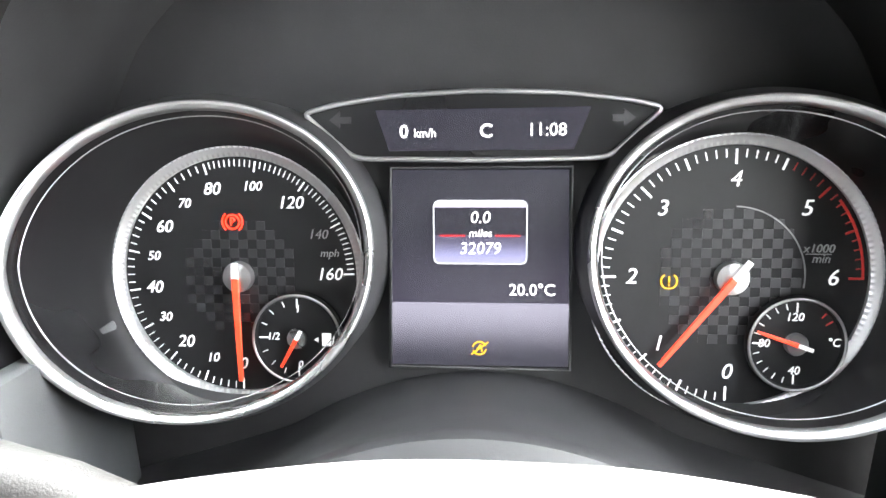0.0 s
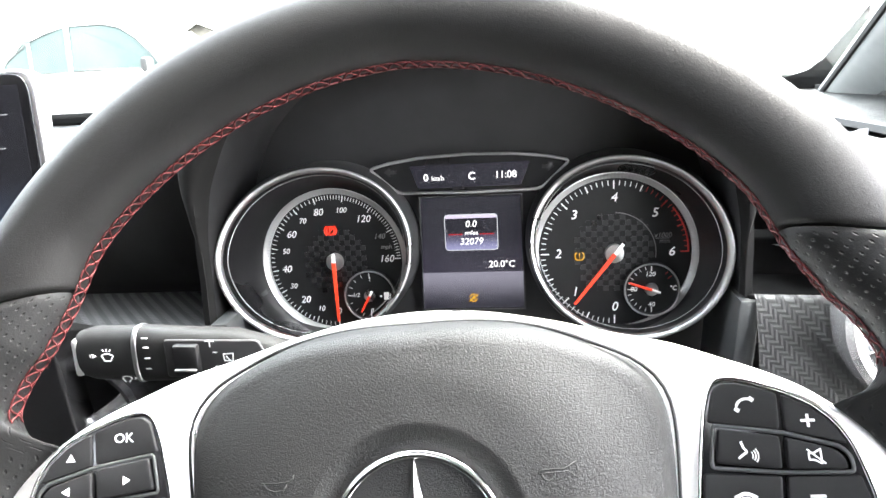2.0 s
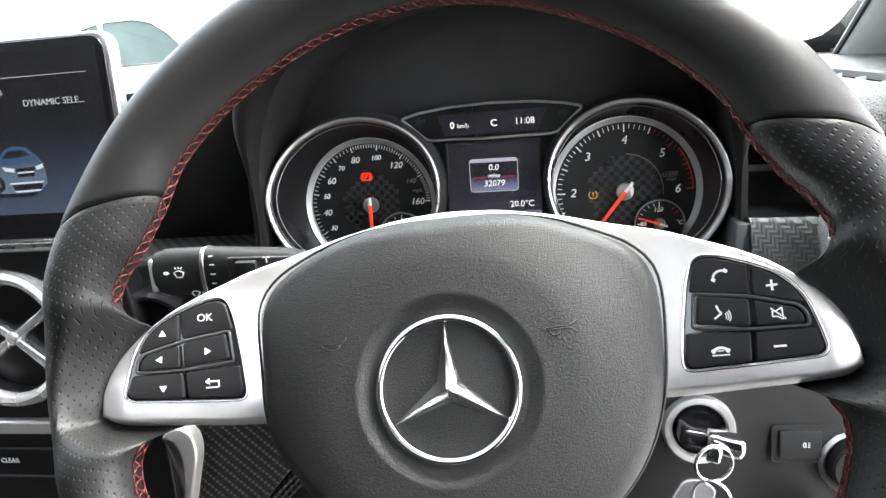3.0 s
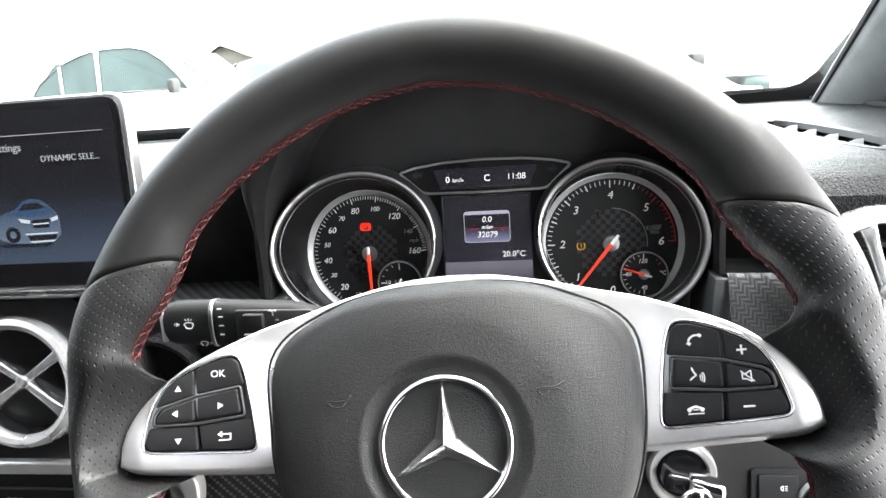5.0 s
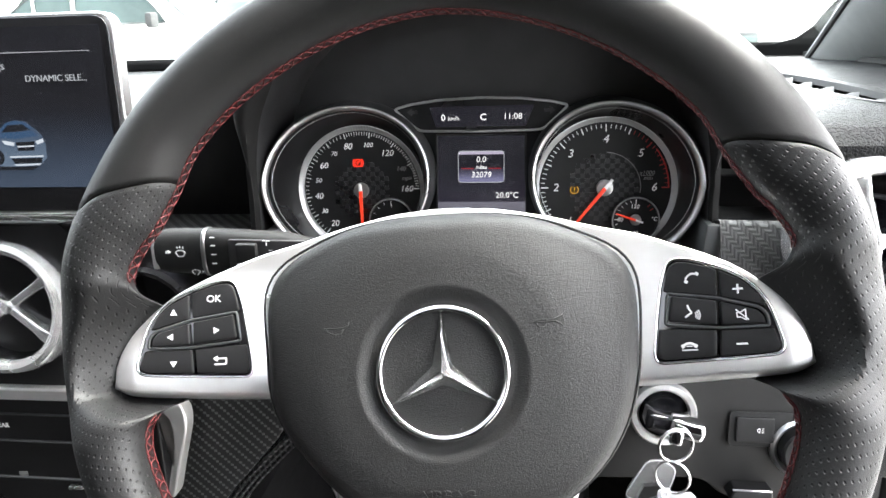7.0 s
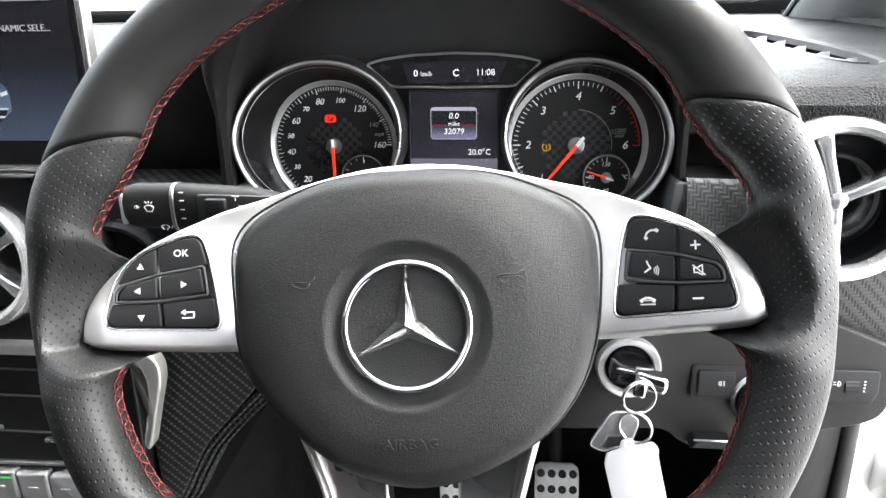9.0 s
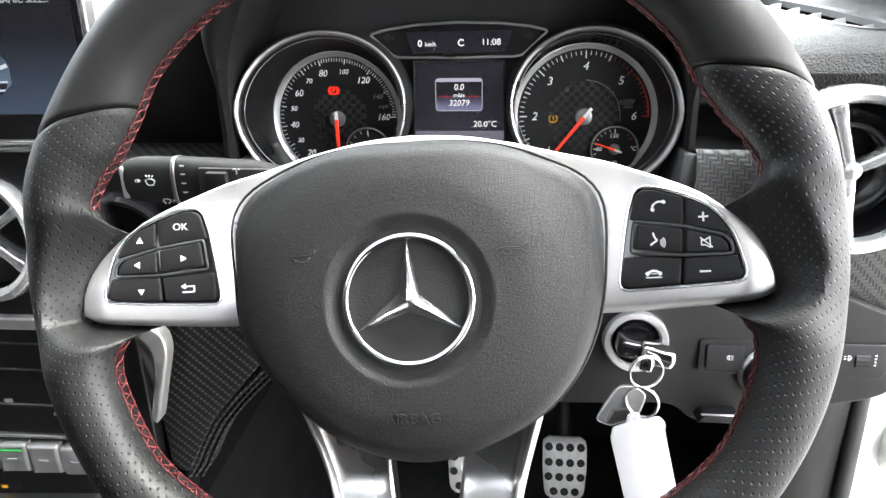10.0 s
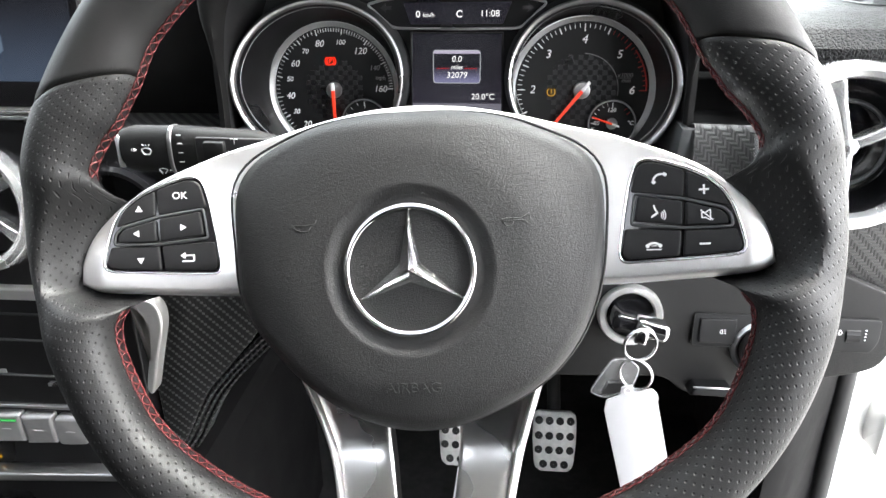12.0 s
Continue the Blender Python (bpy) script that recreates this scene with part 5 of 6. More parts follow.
# control stalk
stalk = thing("control_stalk", pose(-0.105, 0.135, 1.0124, 0, 0.8, 0), "black wiper and indicator stalk with white symbols", "stalk")
rows = []
for x, ry, rz in ((-0.083, 0.004, 0.006), (-0.081, 0.009, 0.0115), (-0.074, 0.0105, 0.0135), (-0.05, 0.0108, 0.014), (-0.0495, 0.0112, 0.0143), (-0.03, 0.011, 0.0135), (0.0, 0.0105, 0.0125), (0.03, 0.01, 0.0115), (0.06, 0.009, 0.009), (0.1, 0.009, 0.008)):
    rows.append([(x, -0.0028 + 0.75 * ry * abs(math.cos(a)) ** 0.7 * (1 if math.cos(a) > 0 else -1), -0.0006 + rz * abs(math.sin(a)) ** 0.7 * (1 if math.sin(a) > 0 else -1) - 0.32 * max(0, x - 0.01)) for a in (2 * math.pi * k / 32 for k in range(32))])
part("stalk_body", grid_bm(rows, close_v=True, caps=True), STALKMAT, stalk)
part("end_cap", moved(box_bm(0.0045, 0.0135, 0.02, 0, 0, 0, 0.002), pose(-0.0815, -0.0028, -0.0015)), SATIN, stalk, "silver end cap")
part("silver_ring", grid_bm([[(x, -0.0028 + 0.0089 * s * abs(math.cos(a)) ** 0.7 * (1 if math.cos(a) > 0 else -1), -0.0006 + 0.0147 * s * abs(math.sin(a)) ** 0.7 * (1 if math.sin(a) > 0 else -1)) for a in (2 * math.pi * k / 32 for k in range(32))] for x, s in ((-0.0507, 0.95), (-0.0502, 1.0), (-0.0485, 1.0), (-0.048, 0.95))], close_v=True), BRUSHED, stalk)
part("rocker_frame", moved(slab_bm(rounded([(-0.0335, -0.01), (0.008, -0.01), (0.018, 0.002), (0.014, 0.0095), (-0.0335, 0.0095)], 0.002), 0, 0.0012, 0.0008), pose(0, -0.0102, 0.0, 90, 0, 0)), PLASTIC, stalk)
part("rocker_switch", box_bm(0.0125, 0.006, 0.0155, -0.0215, -0.0122, 0.0, 0.0012), KEYMAT, stalk, "glossy rocker switch")
part("rocker_ridge", box_bm(0.011, 0.002, 0.0012, -0.0215, -0.0156, -0.0042, 0.0004, 1), BRUSHED, stalk)


def on_stalk(name, polys, x, z, y=-0.0112):
    part(name, moved(flat_bm([[(a * MM, b * MM) for a, b in p] for p in polys]), pose(x, y, z, 90, 0, 0)), PRINT, stalk, smooth=False)


on_stalk("wiper_symbol", [arc(0, -3, 4.2, 45, 135, 0.5), bar(-3, 0, -1.6, -2.6, 0.5), bar(3, 0, 1.6, -2.6, 0.5), bar(-1.6, -2.6, 1.6, -2.6, 0.5), bar(-1.4, 2.4, -2.2, 3.4, 0.4), bar(0, 2.4, 0, 3.6, 0.4), bar(1.4, 2.4, 2.2, 3.4, 0.4)], -0.0635, 0.001)
on_stalk("wiper_symbol", [arc(0, -3, 3.8, 50, 130, 0.45), bar(-2.6, -0.2, -0.8, -2.4, 0.45), bar(2.6, -0.2, 0.8, -2.4, 0.45), [(4, -1), (5.4, -0.3), (4, 0.4)]], -0.056, -0.0112, -0.0094)
on_stalk("spray_symbol", [[(-1, -1.2), (1.2, 0), (-1, 1.2)], bar(-2, -0.8, -2, 0.8, 0.4)], -0.0705, 0.0008)
for z in (0.0105, 0.0055, 0.0, -0.0055):
    on_stalk("step_mark", [bar(-1.4, 0, 1.4, 0, 0.5)], -0.0428, z)
for z in (0.0078, -0.0078):
    on_stalk("spray_symbol", [bar(0, -1.6, 0, 0.4, 0.5), arc(-1.2, 0.2, 1.3, 20, 140, 0.4), arc(1.2, 0.2, 1.3, 40, 160, 0.4)], -0.0098, z, -0.0117)
on_stalk("step_mark", [bar(-1.1, 0, 1.1, 0, 0.4)], -0.0075, 0.0035, -0.0117)
on_stalk("step_mark", [arc(0, 0, 0.9, 0, 359, 0.4, 16)], -0.0075, -0.0045, -0.0117)
on_stalk("rear_wiper_symbol", [bar(-2.6, 1.6, 2.6, 2.1, 0.5), bar(2.4, 2, 2.1, -1.8, 0.5), bar(2.2, -1.7, -2.2, -1.7, 0.5), bar(-2.1, -1.8, -2.5, 1.6, 0.5), bar(-1.2, 0.6, 0.6, -1.4, 0.5)], -0.001, 0.001, -0.0117)

# ignition lock, key, rings, tag
lock = thing("ignition_lock", tilted((0.1285, 0.192, 0.879), 8), "ignition lock with a satin silver surround", "ignition lock")
part("surround", turned_bm([(0.0165, -0.004), (0.0165, 0.003), (0.0178, 0.0048), (0.0212, 0.005), (0.0225, 0.003), (0.0228, -0.006)], 64), SATIN, lock, "satin silver ring")
part("lock_recess", turned_bm([(0.0166, 0.002), (0.0155, -0.001), (0.0135, 0.0005), (0.012, 0.003), (0.0105, 0.003), (0.0095, 0.0), (0.0005, 0.0)], 56), GLOSS, lock)
key = thing("ignition_key", tilted((0.1285, 0.192, 0.879), 8, -12), "black and chrome car key turned in the ignition lock", "car key")
part("key_body", slab_bm(rounded([(-0.0145, -0.006), (0.0155, -0.006), (0.018, 0.0), (0.0155, 0.0065), (-0.0145, 0.0065)], 0.004), 0.002, 0.026, 0.004), GLOSS, key)
part("key_cap", slab_bm(rounded([(-0.001, -0.004), (0.0205, -0.0045), (0.0225, 0.002), (0.0205, 0.0085), (-0.001, 0.0085)], 0.003), 0.02, 0.032, 0.003), CHROME, key, "chrome key end")
part("key_loop", box_bm(0.008, 0.009, 0.006, 0.003, -0.002, 0.0345, 0.0012), CHROME, key)
part("key_seam", slab_bm(rounded([(0.004, -0.001), (0.0185, -0.0015), (0.0195, 0.002), (0.004, 0.0025)], 0.001), 0.0318, 0.0324, 0.0003), KEYMAT, key)


def loop(name, x, y, z, r, tilt, yaw, label):
    ob = thing(name, pose(x, y, z, tilt, 0, yaw), label, "key ring", "key rings")
    part("wire", tube_bm(circle(r, 48), 0.0007, 8, True), CHROME, ob)
    part("wire", tube_bm(circle(r * 0.985, 48, z=0.0013), 0.0007, 8, True), CHROME, ob)
    return ob


loop("key_ring", 0.1305, 0.155, 0.877, 0.0112, 86, 12, "thin steel ring hanging from the key")
loop("key_ring", 0.129, 0.15, 0.857, 0.0108, 84, -24, "thin steel ring that holds the tag")
fob = thing("plastic_fob", pose(0.1165, 0.157, 0.849, 90, 18, 6) @ Matrix.Scale(0.86, 4), "small clear plastic key fob with a dark print", "key fob")
part("fob_body", slab_bm(rounded([(-0.014, -0.019), (0.0, -0.021), (0.017, -0.006), (0.016, 0.014), (0.004, 0.019), (-0.008, 0.015)], 0.005), -0.003, 0.003, 0.0015), CLEARPLASTIC, fob)
part("fob_edge", tube_bm([(x, y, 0.0) for x, y in rounded([(-0.014, -0.019), (0.0, -0.021), (0.017, -0.006), (0.016, 0.014), (0.004, 0.019), (-0.008, 0.015)], 0.005)], 0.0005, 6, True), CARD, fob, "milky edge")
part("fob_print", slab_bm([(-0.005, -0.016), (0.008, -0.010), (0.008, -0.001), (-0.004, -0.005)], -0.001, 0.0034), RUBBER, fob)
tag = thing("key_tag", pose(0.1345, 0.148, 0.8065, 90, -14, 3), "blank white card key tag hanging from the rings", "key tag")
part("card", slab_bm(rounded([(-0.0185, -0.045), (0.0175, -0.045), (0.0175, 0.028), (0.0185, 0.0285), (0.0185, 0.033), (0.0155, 0.038), (0.005, 0.038), (0.003, 0.044), (-0.004, 0.044), (-0.006, 0.038), (-0.0155, 0.036), (-0.0185, 0.028)], 0.0015), -0.0006, 0.0006, 0.0003), CARD, tag)
part("eyelet", tube_bm(circle(0.0022, 24, -0.0005, 0.0405, 0.0008), 0.0005, 6, True), STEEL, tag)

# fog switch, headlight knob, level switch, bonnet latch
fog = thing("fog_light_switch", tilted((0.193, 0.193, 0.868), 6), "square black rear fog light switch in its frame", "switch")
part("switch_frame", slab_bm(rounded([(-0.0195, -0.0125), (0.022, -0.0125), (0.022, 0.0125), (-0.0195, 0.0125)], 0.003), -0.006, 0.0003, 0.0003), SWITCH, fog)
part("switch_edge", tube_bm([(x, y, 0.0004) for x, y in rounded([(-0.0195, -0.0125), (0.022, -0.0125), (0.022, 0.0125), (-0.0195, 0.0125)], 0.003)], 0.0004, 6, True), KNEE, fog)
part("switch_key", slab_bm(rounded([(-0.0155, -0.0092), (0.0095, -0.0092), (0.0095, 0.0092), (-0.0155, 0.0092)], 0.0015), 0, 0.0022, 0.0008), SWITCH, fog)
part("switch_symbol", flat_bm([[(x * MM, y * MM) for x, y in p] for p in (arc(0, 0, 1.5, 90, 270, 0.5), bar(0, 1.6, 0, -1.6, 0.5), bar(1.2, 1.4, 2.6, 1.4, 0.4), bar(1.2, 0, 2.6, 0, 0.4), bar(1.2, -1.4, 2.6, -1.4, 0.4))], 0.0023), PRINT, fog, smooth=False)
knob = thing("light_selector", tilted((0.2225, 0.194, 0.855), 6), "round headlight knob with a silver ring", "knob")
part("knob_ring", turned_bm([(0.017, -0.004), (0.0175, 0.004), (0.0195, 0.0055), (0.0215, 0.003), (0.0215, -0.006)], 56), BRUSHED, knob)
part("knob_body", turned_bm([(0.0172, 0.0), (0.0165, 0.012), (0.015, 0.0135), (0.0005, 0.0135)], 56), KEYMAT, knob)
part("knob_bar", box_bm(0.006, 0.028, 0.006, 0, 0, 0.0145, 0.0015), KEYMAT, knob)
lev = thing("headlight_level_switch", tilted((0.2815, 0.1925, 0.868), 6), "headlight level thumbwheel in a black panel", "switch")
part("switch_panel", slab_bm(rounded([(-0.02, -0.0125), (0.013, -0.0125), (0.017, -0.004), (0.017, 0.0125), (-0.02, 0.0125)], 0.003), -0.008, 0.001, 0.001), SWITCH, lev)
part("thumbwheel", moved(grid_bm([[(x, (0.0085 + (0.0004 if k % 2 else 0)) * math.cos(2 * math.pi * k / 40), (0.0085 + (0.0004 if k % 2 else 0)) * math.sin(2 * math.pi * k / 40)) for k in range(40)] for x in (-0.0045, 0.0045)], close_v=True, caps=True), pose(-0.001, 0, -0.0062)), KEYMAT, lev)
part("level_marks", flat_bm([[(x * MM, y * MM) for x, y in p] for p in ([bar(6.6, -2.5 + 2.4 * k, 7.8, -2.5 + 2.4 * k, 0.9) for k in range(4)] + [arc(-10.5, 2.5, 1.8, -90, 90, 0.6), bar(-10.5, 4.2, -10.5, 0.8, 0.6), bar(-13.5, 3.6, -11.7, 3.6, 0.5), bar(-13.5, 1.8, -11.7, 1.8, 0.5)])], 0.0011), PRINT, lev, smooth=False)
latch = thing("bonnet_release", tilted((0.187, 0.19, 0.8225), 10), "small black pull handle with a bright edge under the knee panel", "handle")
part("pull", slab_bm(rounded([(-0.013, -0.0035), (0.016, -0.0035), (0.016, 0.0035), (-0.009, 0.0035)], 0.0015), -0.006, 0.01, 0.0015), KEYMAT, latch)
part("pull_edge", box_bm(0.026, 0.0014, 0.0014, 0.002, 0.0033, 0.0102, 0.0004, 1), BRUSHED, latch)

# pedals
def pedal(x, y, z, w, h, cols, rws, skip, label):
    p = thing("pedal", tilted((x, y, z), 20), label, "pedal", "pedals")
    bend = lambda px, py: -14.0 * max(0.0, py - h * 0.22) ** 2 - 2.0 * px * px
    bm = bmesh.new()
    nx, ny, top, low = 14, 18, [], []
    for j in range(ny + 1):
        v = -h / 2 + h * j / ny
        edge = min(1.0, (v + h / 2) / 0.016, (h / 2 - v) / 0.010)
        half = w / 2 - 0.009 * (1 - math.sqrt(max(0.0, 1 - (1 - edge) ** 2))) - (0.004 if v < 0 else 0.0) * min(1.0, -v / (h / 2))
        row = []
        for i in range(nx + 1):
            u = -half + 2 * half * i / nx
            rim = min(1.0, (half - abs(u)) / 0.004, (h / 2 - abs(v)) / 0.004)
            row.append((u, v, bend(u, v) - 0.003 * (1 - rim) ** 2))
        top.append(row)
    skin = grid_bm(top)
    walls = [top[0], [r[-1] for r in top], top[-1][::-1], [r[0] for r in top][::-1]]
    loop_pts = [q for side in walls for q in side[:-1]]
    sides = grid_bm([loop_pts, [(a, b, c - 0.008) for a, b, c in loop_pts]], close_v=True)
    part("pad", join(skin, sides), STEEL, p, "brushed steel pedal face")
    for i in range(cols):
        for j in range(rws):
            if (i, j) in skip:
                continue
            px = (i - (cols - 1) / 2 - (0.5 if j == 0 else 0)) * w / (cols + 0.15)
            py = (j - (rws - 1) / 2) * h / (rws + 0.1)
            stud = turned_bm([(0.0062, -0.003), (0.0062, 0.0008), (0.0054, 0.0019), (0.0003, 0.0021)], 18, px, py)
            part("rubber_stud", moved(stud, Matrix.Translation((0, 0, bend(px, py)))), RUBBER, p)
    part("pedal_arm", tube_bm([(0, -0.02, -0.016), (0, 0.03, -0.03), (0, 0.12, -0.1), (0, 0.22, -0.2), (0, 0.3, -0.24)], 0.011, 10), RUBBER, p)
    return p


pedal(0.119, 0.65, 0.384, 0.068, 0.094, 4, 4, {(0, 0)}, "brushed steel accelerator pedal with black rubber studs")
pedal(-0.02, 0.65, 0.384, 0.088, 0.094, 5, 4, {(0, 0)}, "brushed steel brake pedal with black rubber studs")

# demister grille in the dash corner
gr = thing("demister_grille", pose(0, 0, 0), "slotted side window demister grille in the dash top", "grille")
ga, gb = Vector((*SLOT_A, 1.0845)), Vector((*SLOT_B, 1.0775))
gs = Vector(((gb - ga).y, -(gb - ga).x, 0)).normalized() * -1


def lens_point(t, w, z):
    k = math.sqrt(max(0.0, 4 * t * (1 - t))) ** 0.9
    p = ga.lerp(gb, t) + gs * (0.019 * k + 0.0035) * w * (1 if abs(w) <= 1 else 1)
    return p + Vector((0, 0, z))


ts = [k / 40 for k in range(41)]
part("grille_slot", grid_bm([[lens_point(t, w, z) for t in ts] for w, z in ((-1.0, 0.0), (-0.98, -0.04), (0.98, -0.04), (1.0, 0.0))]), FRIT, gr, "dark slot")
for w in (-1, 1):
    part("grille_edge", grid_bm([[lens_point(t, w * (1 + o), z) for t in ts] for o, z in ((-0.28, -0.004), (-0.24, 0.0012), (0.0, 0.002), (0.16, 0.0014), (0.2, -0.002))]), PLASTIC, gr, "rounded slot edge")
for k in range(5):
    c = lens_point(0.15 + 0.17 * k, -0.1, -0.009)
    vane = slab_bm([(-0.013, -0.006), (0.011, -0.006), (0.0125, 0.0095), (0.006, 0.0088), (-0.001, 0.0055), (-0.007, 0.001)], 0, 0.0012, 0.0004)
    part("grille_slat", moved(vane, Matrix.Translation(c) @ pose(0, 0, 0, 55, 0, -8)), VANE, gr, "pale curved vane")

world_part("side_trim", moved(box_bm(0.012, 0.07, 0.1, 0, 0, 0, 0.003), pose(0.1525, 0.236, 0.9605, 0, 4, 0)), SOFTGREY, dash, "dark grey edge strip")
world_part("side_trim", moved(box_bm(0.012, 0.07, 0.1, 0, 0, 0, 0.003), pose(-0.143, 0.232, 0.953, 0, -3, 0)), SOFTGREY, dash, "dark grey edge strip")


# ---- cabin shell ----
def setting(name, bm, material, label, smooth=False):
    return tagged(part(name, bm, material, None, "", smooth), label, "", "", "structure")


# windscreen pillar beside the driver
pa, pb = Vector((0.41, 0.83, 1.05)), Vector((0.3, 0.02, 1.395))
rows = []
for t in (k / 14 for k in range(15)):
    c = pa.lerp(pb, t)
    rows.append([c + Vector(q) for q in ((0.0, 0.02, 0.01), (-0.006, 0.0, 0.0), (-0.004, -0.02, -0.005), (0.02, -0.06, -0.02), (0.07, -0.1, -0.03), (0.11, -0.1, -0.03), (0.13, -0.03, 0.0), (0.06, 0.05, 0.03))])
setting("windscreen_pillar", grid_bm(rows, close_v=True, caps=True), PILLAR, "grey trimmed windscreen pillar", True)
rows = []
for t in (k / 10 for k in range(11)):
    c = Vector((-1.06, 0.83, 1.05)).lerp(Vector((-0.95, 0.02, 1.395)), t)
    rows.append([c + Vector(q) for q in ((0.0, 0.0, 0.0), (-0.03, -0.07, -0.02), (-0.1, -0.08, -0.02), (-0.1, 0.04, 0.02))])
setting("windscreen_pillar_far", grid_bm(rows, close_v=True, caps=True), SOFTGREY, "dark grey trimmed windscreen pillar", True)
setting("windscreen_frit", box_bm(1.5, 0.02, 0.018, -0.325, 0.84, 1.095, 0.004), FRIT, "black band along the foot of the windscreen")
glass = setting("windscreen", grid_bm([[(x, 0.86, 1.085), (x, 0.04, 1.41)] for x in (-1.1, -0.7, -0.3, 0.1, 0.45)]), GLASS, "clear windscreen")
glass.visible_shadow = False
if glass.data.polygons[0].normal.z > 0:
    glass.data.flip_normals()
# The gap in the unseen roof is added to let sky light onto the silver spokes.
setting("headliner", join(box_bm(1.5, 0.55, 0.03, -0.325, -0.225, 1.42), box_bm(1.5, 1.0, 0.03, -0.325, -1.35, 1.42), box_bm(0.6, 0.35, 0.03, -0.775, -0.675, 1.42), box_bm(0.5, 0.35, 0.03, 0.175, -0.675, 1.42)), LINER, "pale grey headliner with an unseen opening added for light")
setting("cabin_floor", box_bm(1.5, 3.0, 0.04, -0.325, -0.5, 0.22), CARPET, "black carpeted cabin floor")
setting("bulkhead", box_bm(1.56, 0.04, 0.9, -0.325, 0.95, 0.62), CARPET, "black carpeted bulkhead")
# The upper box is added, out of view, to block light from the far windows.
setting("wall_left", join(box_bm(0.05, 2.9, 0.82, -1.1, -0.5, 0.635), box_bm(0.05, 1.86, 0.38, -1.1, -0.92, 1.235)), PLASTIC, "black far door panels with an added wall over the windows")
# Unseen stand-in: keeps rear light from washing out the displays.
setting("wall_rear", box_bm(1.5, 0.05, 1.25, -0.325, -1.85, 0.83), PLASTIC, "plain black wall added to close the unseen rear")
setting("wall_right", join(box_bm(0.05, 1.4, 0.72, 0.45, -1.15, 0.58), box_bm(0.05, 0.5, 0.14, 0.45, -0.2, 0.29), box_bm(0.05, 1.4, 0.5, 0.45, -1.15, 1.19)), PLASTIC, "black cabin side behind the door opening")
setting("wall_front_right", box_bm(0.03, 0.5, 0.9, 0.425, 0.74, 0.64), CARPET, "black carpeted side of the footwell")
setting("tunnel", box_bm(0.2, 1.6, 0.4, -0.37, -0.1, 0.42, 0.03), KICK, "black centre tunnel")

# open door side: painted hinge pillar with seal
setting("kick_panel", grid_bm([[(0.28, 0.268, 0.84), (0.28, 0.278, 0.6), (0.28, 0.305, 0.2)], [(0.3, 0.275, 0.86), (0.3, 0.285, 0.6), (0.3, 0.31, 0.2)], [(0.36, 0.36, 0.9), (0.36, 0.37, 0.6), (0.36, 0.38, 0.2)], [(0.4, 0.425, 0.9), (0.4, 0.425, 0.6), (0.4, 0.42, 0.2)]]), KICK, "black kick panel at the door opening", True)
setting("door_seal", tube_bm([(0.404, 0.42, 0.95), (0.404, 0.418, 0.7), (0.404, 0.41, 0.45), (0.404, 0.4, 0.22)], 0.009, 10), RUBBER, "black rubber door seal", True)
setting("door_pillar", join(box_bm(0.24, 0.03, 0.75, 0.525, 0.45, 0.5, 0.008), box_bm(0.03, 0.1, 0.75, 0.42, 0.48, 0.5, 0.008)), PAINT, "white painted hinge pillar of the open door")
hinge = thing("door_hinge", pose(0.44, 0.425, 0.62), "white painted door hinge with a dark bolt", "hinge")
part("hinge_plate", box_bm(0.05, 0.05, 0.06, 0.03, 0, 0, 0.008), PAINT, hinge)
part("hinge_bolt", moved(turned_bm([(0.009, -0.02), (0.009, 0.02), (0.007, 0.024), (0.0004, 0.024)], 24), pose(0.02, -0.03, 0.02)), PAINT, hinge)
part("hinge_cap", moved(turned_bm([(0.0075, 0.0), (0.0075, 0.006), (0.0004, 0.006)], 24), pose(0.02, -0.03, 0.044)), RUBBER, hinge)

# ---- outside ----
setting("ground", grid_bm([[(x, y, 0.0) for x in (-600, -60, -10, 0, 10, 60, 600)] for y in (-600, -60, -10, 0, 10, 60, 600)]), ASPHALT, "pale dry asphalt yard")


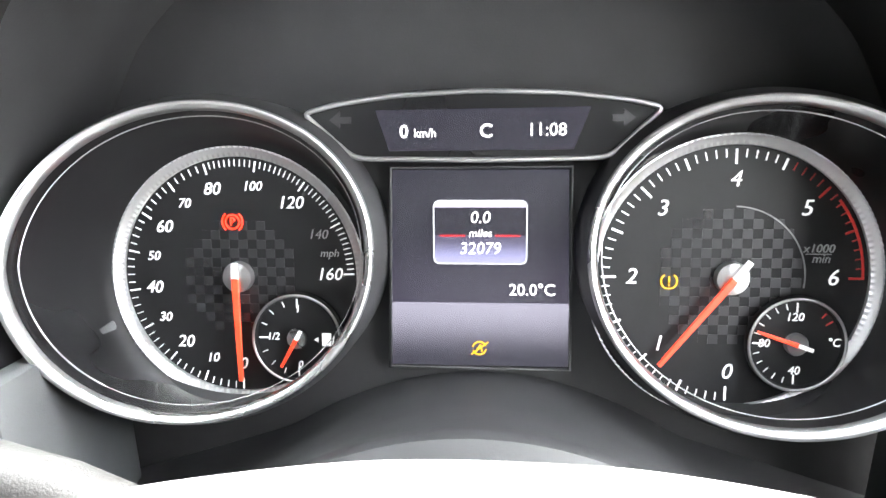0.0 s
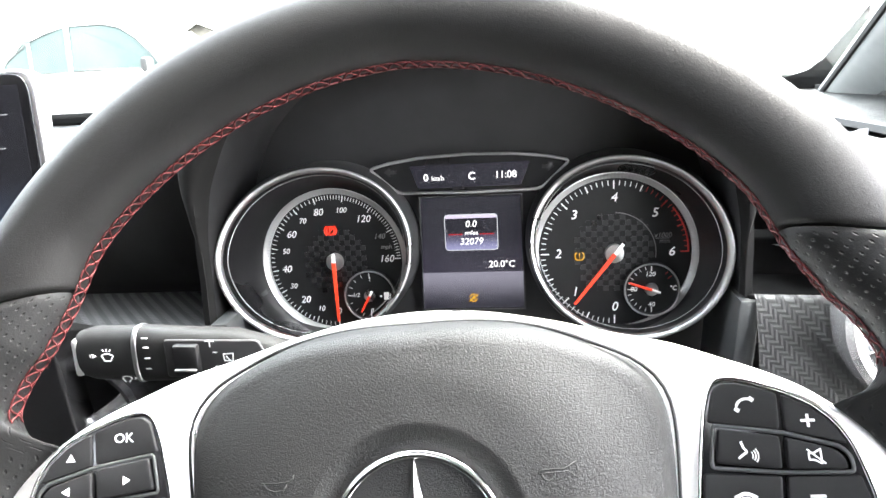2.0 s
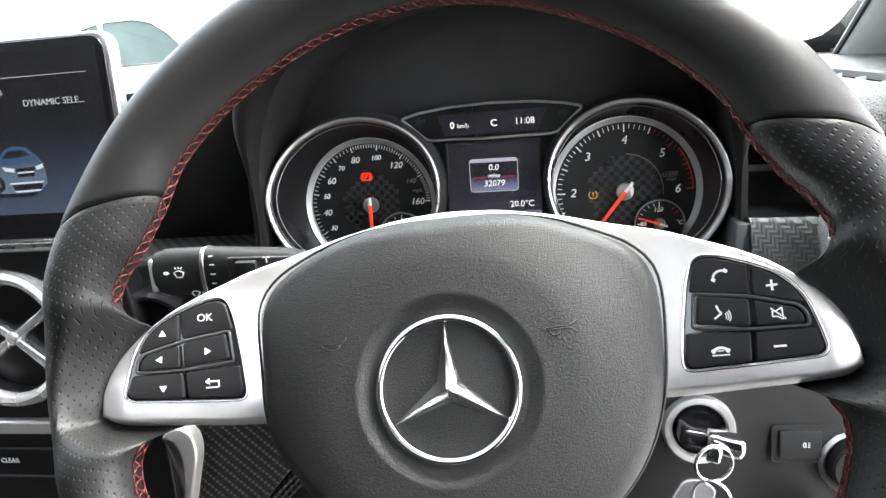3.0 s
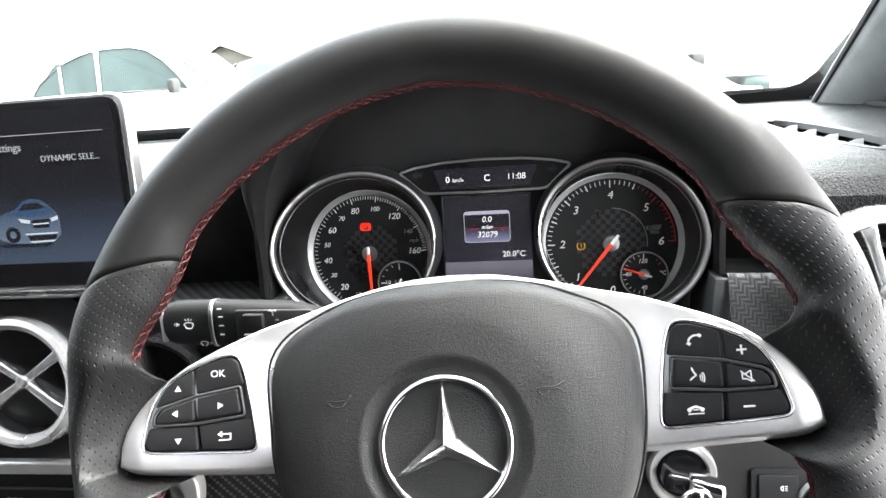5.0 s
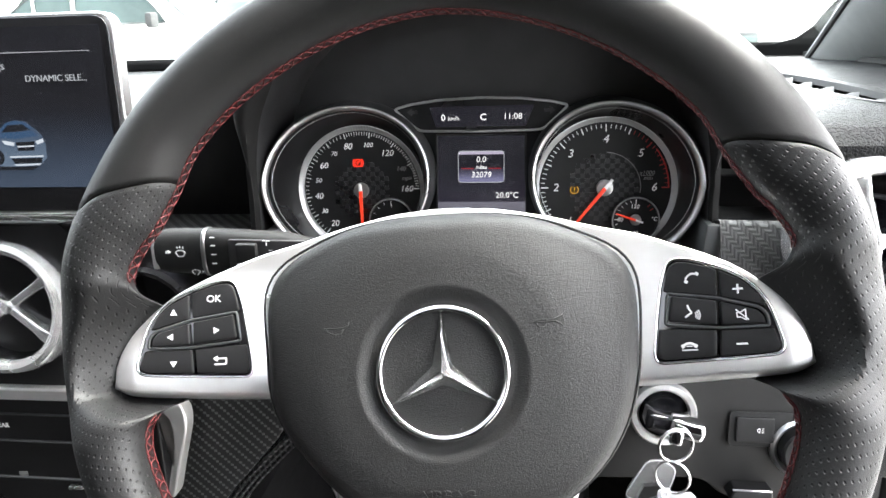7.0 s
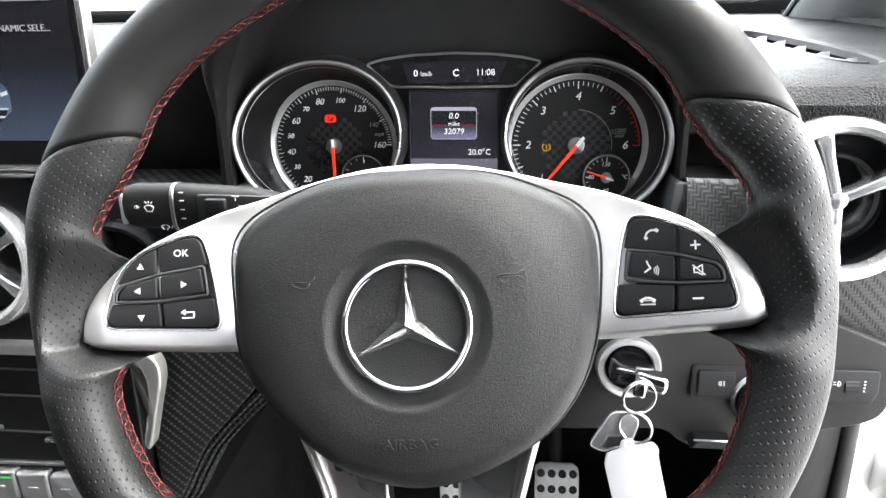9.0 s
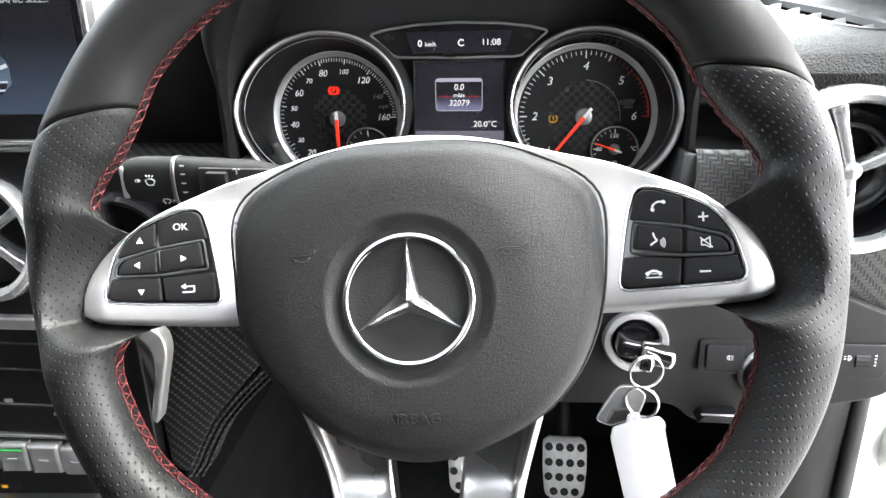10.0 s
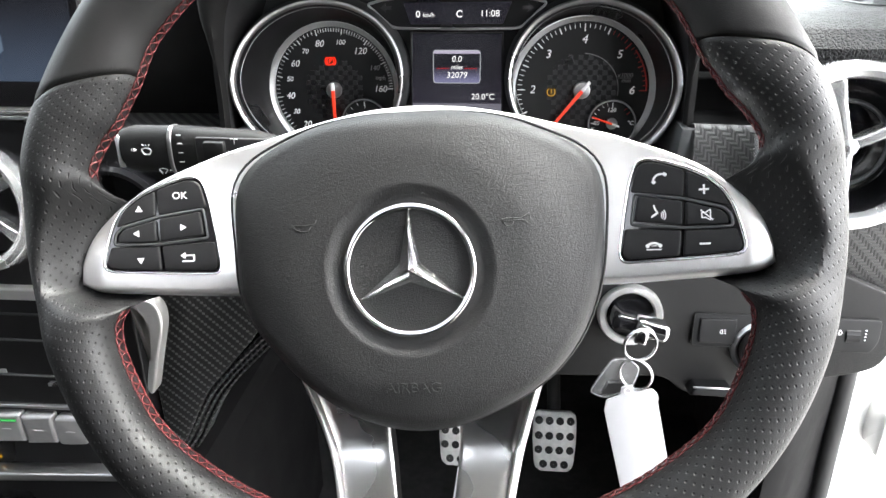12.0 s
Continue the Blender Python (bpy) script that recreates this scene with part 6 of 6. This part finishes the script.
def parked_car(m, paint, label, tall=1.0):
    c = thing("parked_car", m @ Matrix.Diagonal((1, 1, tall, 1)), label, "car", "parked cars")
    prof = [(-2.1, 0.55, 0.75), (-2.05, 0.4, 0.86), (-1.5, 0.3, 0.93), (-0.9, 0.25, 0.97), (0.0, 0.22, 0.98), (1.0, 0.22, 0.97), (1.6, 0.28, 0.9), (2.0, 0.38, 0.78), (2.08, 0.5, 0.65)]
    rows = []
    for x, lo, hi in prof:
        w = 0.88 * (1 - 0.18 * abs(x / 2.1) ** 4)
        rows.append([(x, -w * 0.8, lo), (x, -w, lo + 0.1), (x, -w, (lo + hi) / 2), (x, -w * 0.97, hi - 0.06), (x, -w * 0.86, hi), (x, 0, hi + 0.03), (x, w * 0.86, hi), (x, w * 0.97, hi - 0.06), (x, w, (lo + hi) / 2), (x, w, lo + 0.1), (x, w * 0.8, lo)])
    part("body", grid_bm(rows, close_v=True, caps=True), paint, c)
    cab = [(-1.75, 0.93, 0.62), (-1.25, 1.28, 0.66), (-0.8, 1.4, 0.66), (-0.1, 1.45, 0.66), (0.45, 1.36, 0.66), (1.15, 0.96, 0.68)]
    rows = [[(x, -0.8, 0.95), (x, -w - 0.03, (z + 0.95) / 2), (x, -w * 0.93, z - 0.03), (x, -w * 0.7, z), (x, 0, z + 0.02), (x, w * 0.7, z), (x, w * 0.93, z - 0.03), (x, w + 0.03, (z + 0.95) / 2), (x, 0.8, 0.95)] for x, z, w in cab]
    part("roof", grid_bm(rows), paint, c)
    for s in (-1, 1):
        for q in ([(-1.5, 1.02), (-1.38, 1.12), (-1.1, 1.25), (-1.06, 1.0)], [(-1.0, 1.0), (-1.05, 1.27), (-0.8, 1.33), (-0.55, 1.37), (-0.5, 1.0)], [(-0.42, 1.0), (-0.47, 1.375), (0.0, 1.375), (0.25, 1.34), (0.5, 1.24), (0.7, 1.12), (0.85, 1.0)]):
            yy = lambda z: s * (0.825 - 0.42 * (z - 0.95) ** 1.4)
            bm = bmesh.new()
            vs = [bm.verts.new((x, yy(z) + s * 0.012, z)) for x, z in q]
            bm.faces.new(vs)
            w = part("side_window", bm, CARGLASS, c, "", False)
            part("window_frame", tube_bm([(x, yy(z) + s * 0.014, z) for x, z in q], 0.009, 5, True), FRAMEGREY, w)
        part("mirror", moved(box_bm(0.1, 0.17, 0.12, 0.75, s * 0.98, 1.02, 0.03), Matrix.Identity(4)), RUBBER, c)
        part("headlight_housing", moved(box_bm(0.3, 0.36, 0.17, 1.82, s * 0.62, 0.8, 0.05), Matrix.Identity(4)), LAMPDARK, c, "dark lamp housing")
        part("headlight", moved(box_bm(0.28, 0.3, 0.12, 1.84, s * 0.62, 0.8, 0.04), Matrix.Identity(4)), CARGLASS, c, "clear headlight")
        for x in (-1.3, 1.3):
            wh = part("wheel", moved(turned_bm([(0.2, -0.1), (0.3, -0.1), (0.32, -0.06), (0.32, 0.06), (0.3, 0.1), (0.2, 0.1)], 32), pose(x, s * 0.8, 0.32, 90, 0, 0)), RUBBER, c)
            part("hubcap", moved(turned_bm([(0.2, 0.0), (0.19, 0.08), (0.05, 0.06), (0.001, 0.06)], 24), pose(x, s * 0.8, 0.32, 90 * s, 0, 0)), STEEL, wh)
    part("grille", box_bm(0.12, 0.7, 0.16, 2.02, 0, 0.66, 0.04), LAMPDARK, c, "dark grille")
    bm = bmesh.new()
    bm.faces.new([bm.verts.new(p) for p in ((0.53, -0.58, 1.33), (0.53, 0.58, 1.33), (1.12, 0.66, 1.0), (1.12, -0.66, 1.0))])
    part("windscreen", bm, CARGLASS, c, "", False)
    bm = bmesh.new()
    bm.faces.new([bm.verts.new(p) for p in ((-1.3, -0.56, 1.3), (-1.3, 0.56, 1.3), (-1.72, 0.6, 1.02), (-1.72, -0.6, 1.02))])
    part("rear_window", bm, CARGLASS, c, "", False)
    return c


GREYTOP = mat("dark_grey_cloth", (0.02, 0.023, 0.022), 0.8, vary=0.1, scale=5)
parked_car(pose(-4.64, 8.3, 0.0, 0, 0, 0) @ Matrix.Diagonal((0.82, 1, 1, 1)), PAINT, "white parked car in the yard, with its side windows up", 1.3)
parked_car(pose(0.39, 7.98, 0.0, 0, 0, -61), PAINT, "white parked car facing the camera car", 1.17)
parked_car(pose(-4.5, 12.2, 0.0, 0, 0, 100), GREYTOP, "dark grey parked car in the next row", 1.25)
barn = thing("hut", pose(-7.0, 17.2, 0) @ Matrix.Diagonal((0.95, 1, 0.97, 1)), "low hut with a brown pitched roof behind the cars", "hut")
part("wall", box_bm(2.3, 3, 1.8, 0, 0, 0.9), mat("pale_render", (0.5, 0.49, 0.46), 0.9, vary=0.1, scale=2), barn)
part("roof", grid_bm([[(-1.35, -1.7, 1.75), (-0.2, -1.7, 2.4), (1.35, -1.7, 1.75)], [(-1.35, 1.7, 1.75), (-0.2, 1.7, 2.4), (1.35, 1.7, 1.75)]]), mat("brown_roof", (0.035, 0.03, 0.022), 0.9, vary=0.2, scale=3), barn, smooth=False)
part("gable", flat_bm([[(-1.3, 1.75), (1.3, 1.75), (-0.2, 2.36)]], 0, 0.02), mat("brown_gable", (0.04, 0.036, 0.028), 0.9, vary=0.2, scale=3), barn).matrix_basis = pose(0, -1.6, 0, 90, 0, 0)
rows = []
for t in (k / 14 for k in range(15)):
    c = pa.lerp(pb, t)
    rows.append([c + Vector(q) for q in ((-0.003, 0.008, 0.004), (-0.0095, 0.002, 0.002), (-0.0085, -0.003, 0.0), (-0.002, -0.004, -0.001))])
setting("windscreen_edge_band", grid_bm(rows, close_v=True, caps=True), RUBBER, "black band along the edge of the windscreen", True)
corner = [(0.29, 1.086), (0.47, 1.086), (0.47, 1.185), (0.432, 1.138), (0.42, 1.1225), (0.4, 1.1085), (0.37, 1.101), (0.29, 1.0985)]
setting("windscreen_corner_band", moved(slab_bm(corner, 0, 0.006, 0.0), pose(0, 0.828, 0, 90, 0, 0)), FRIT, "black rounded band in the corner of the windscreen")
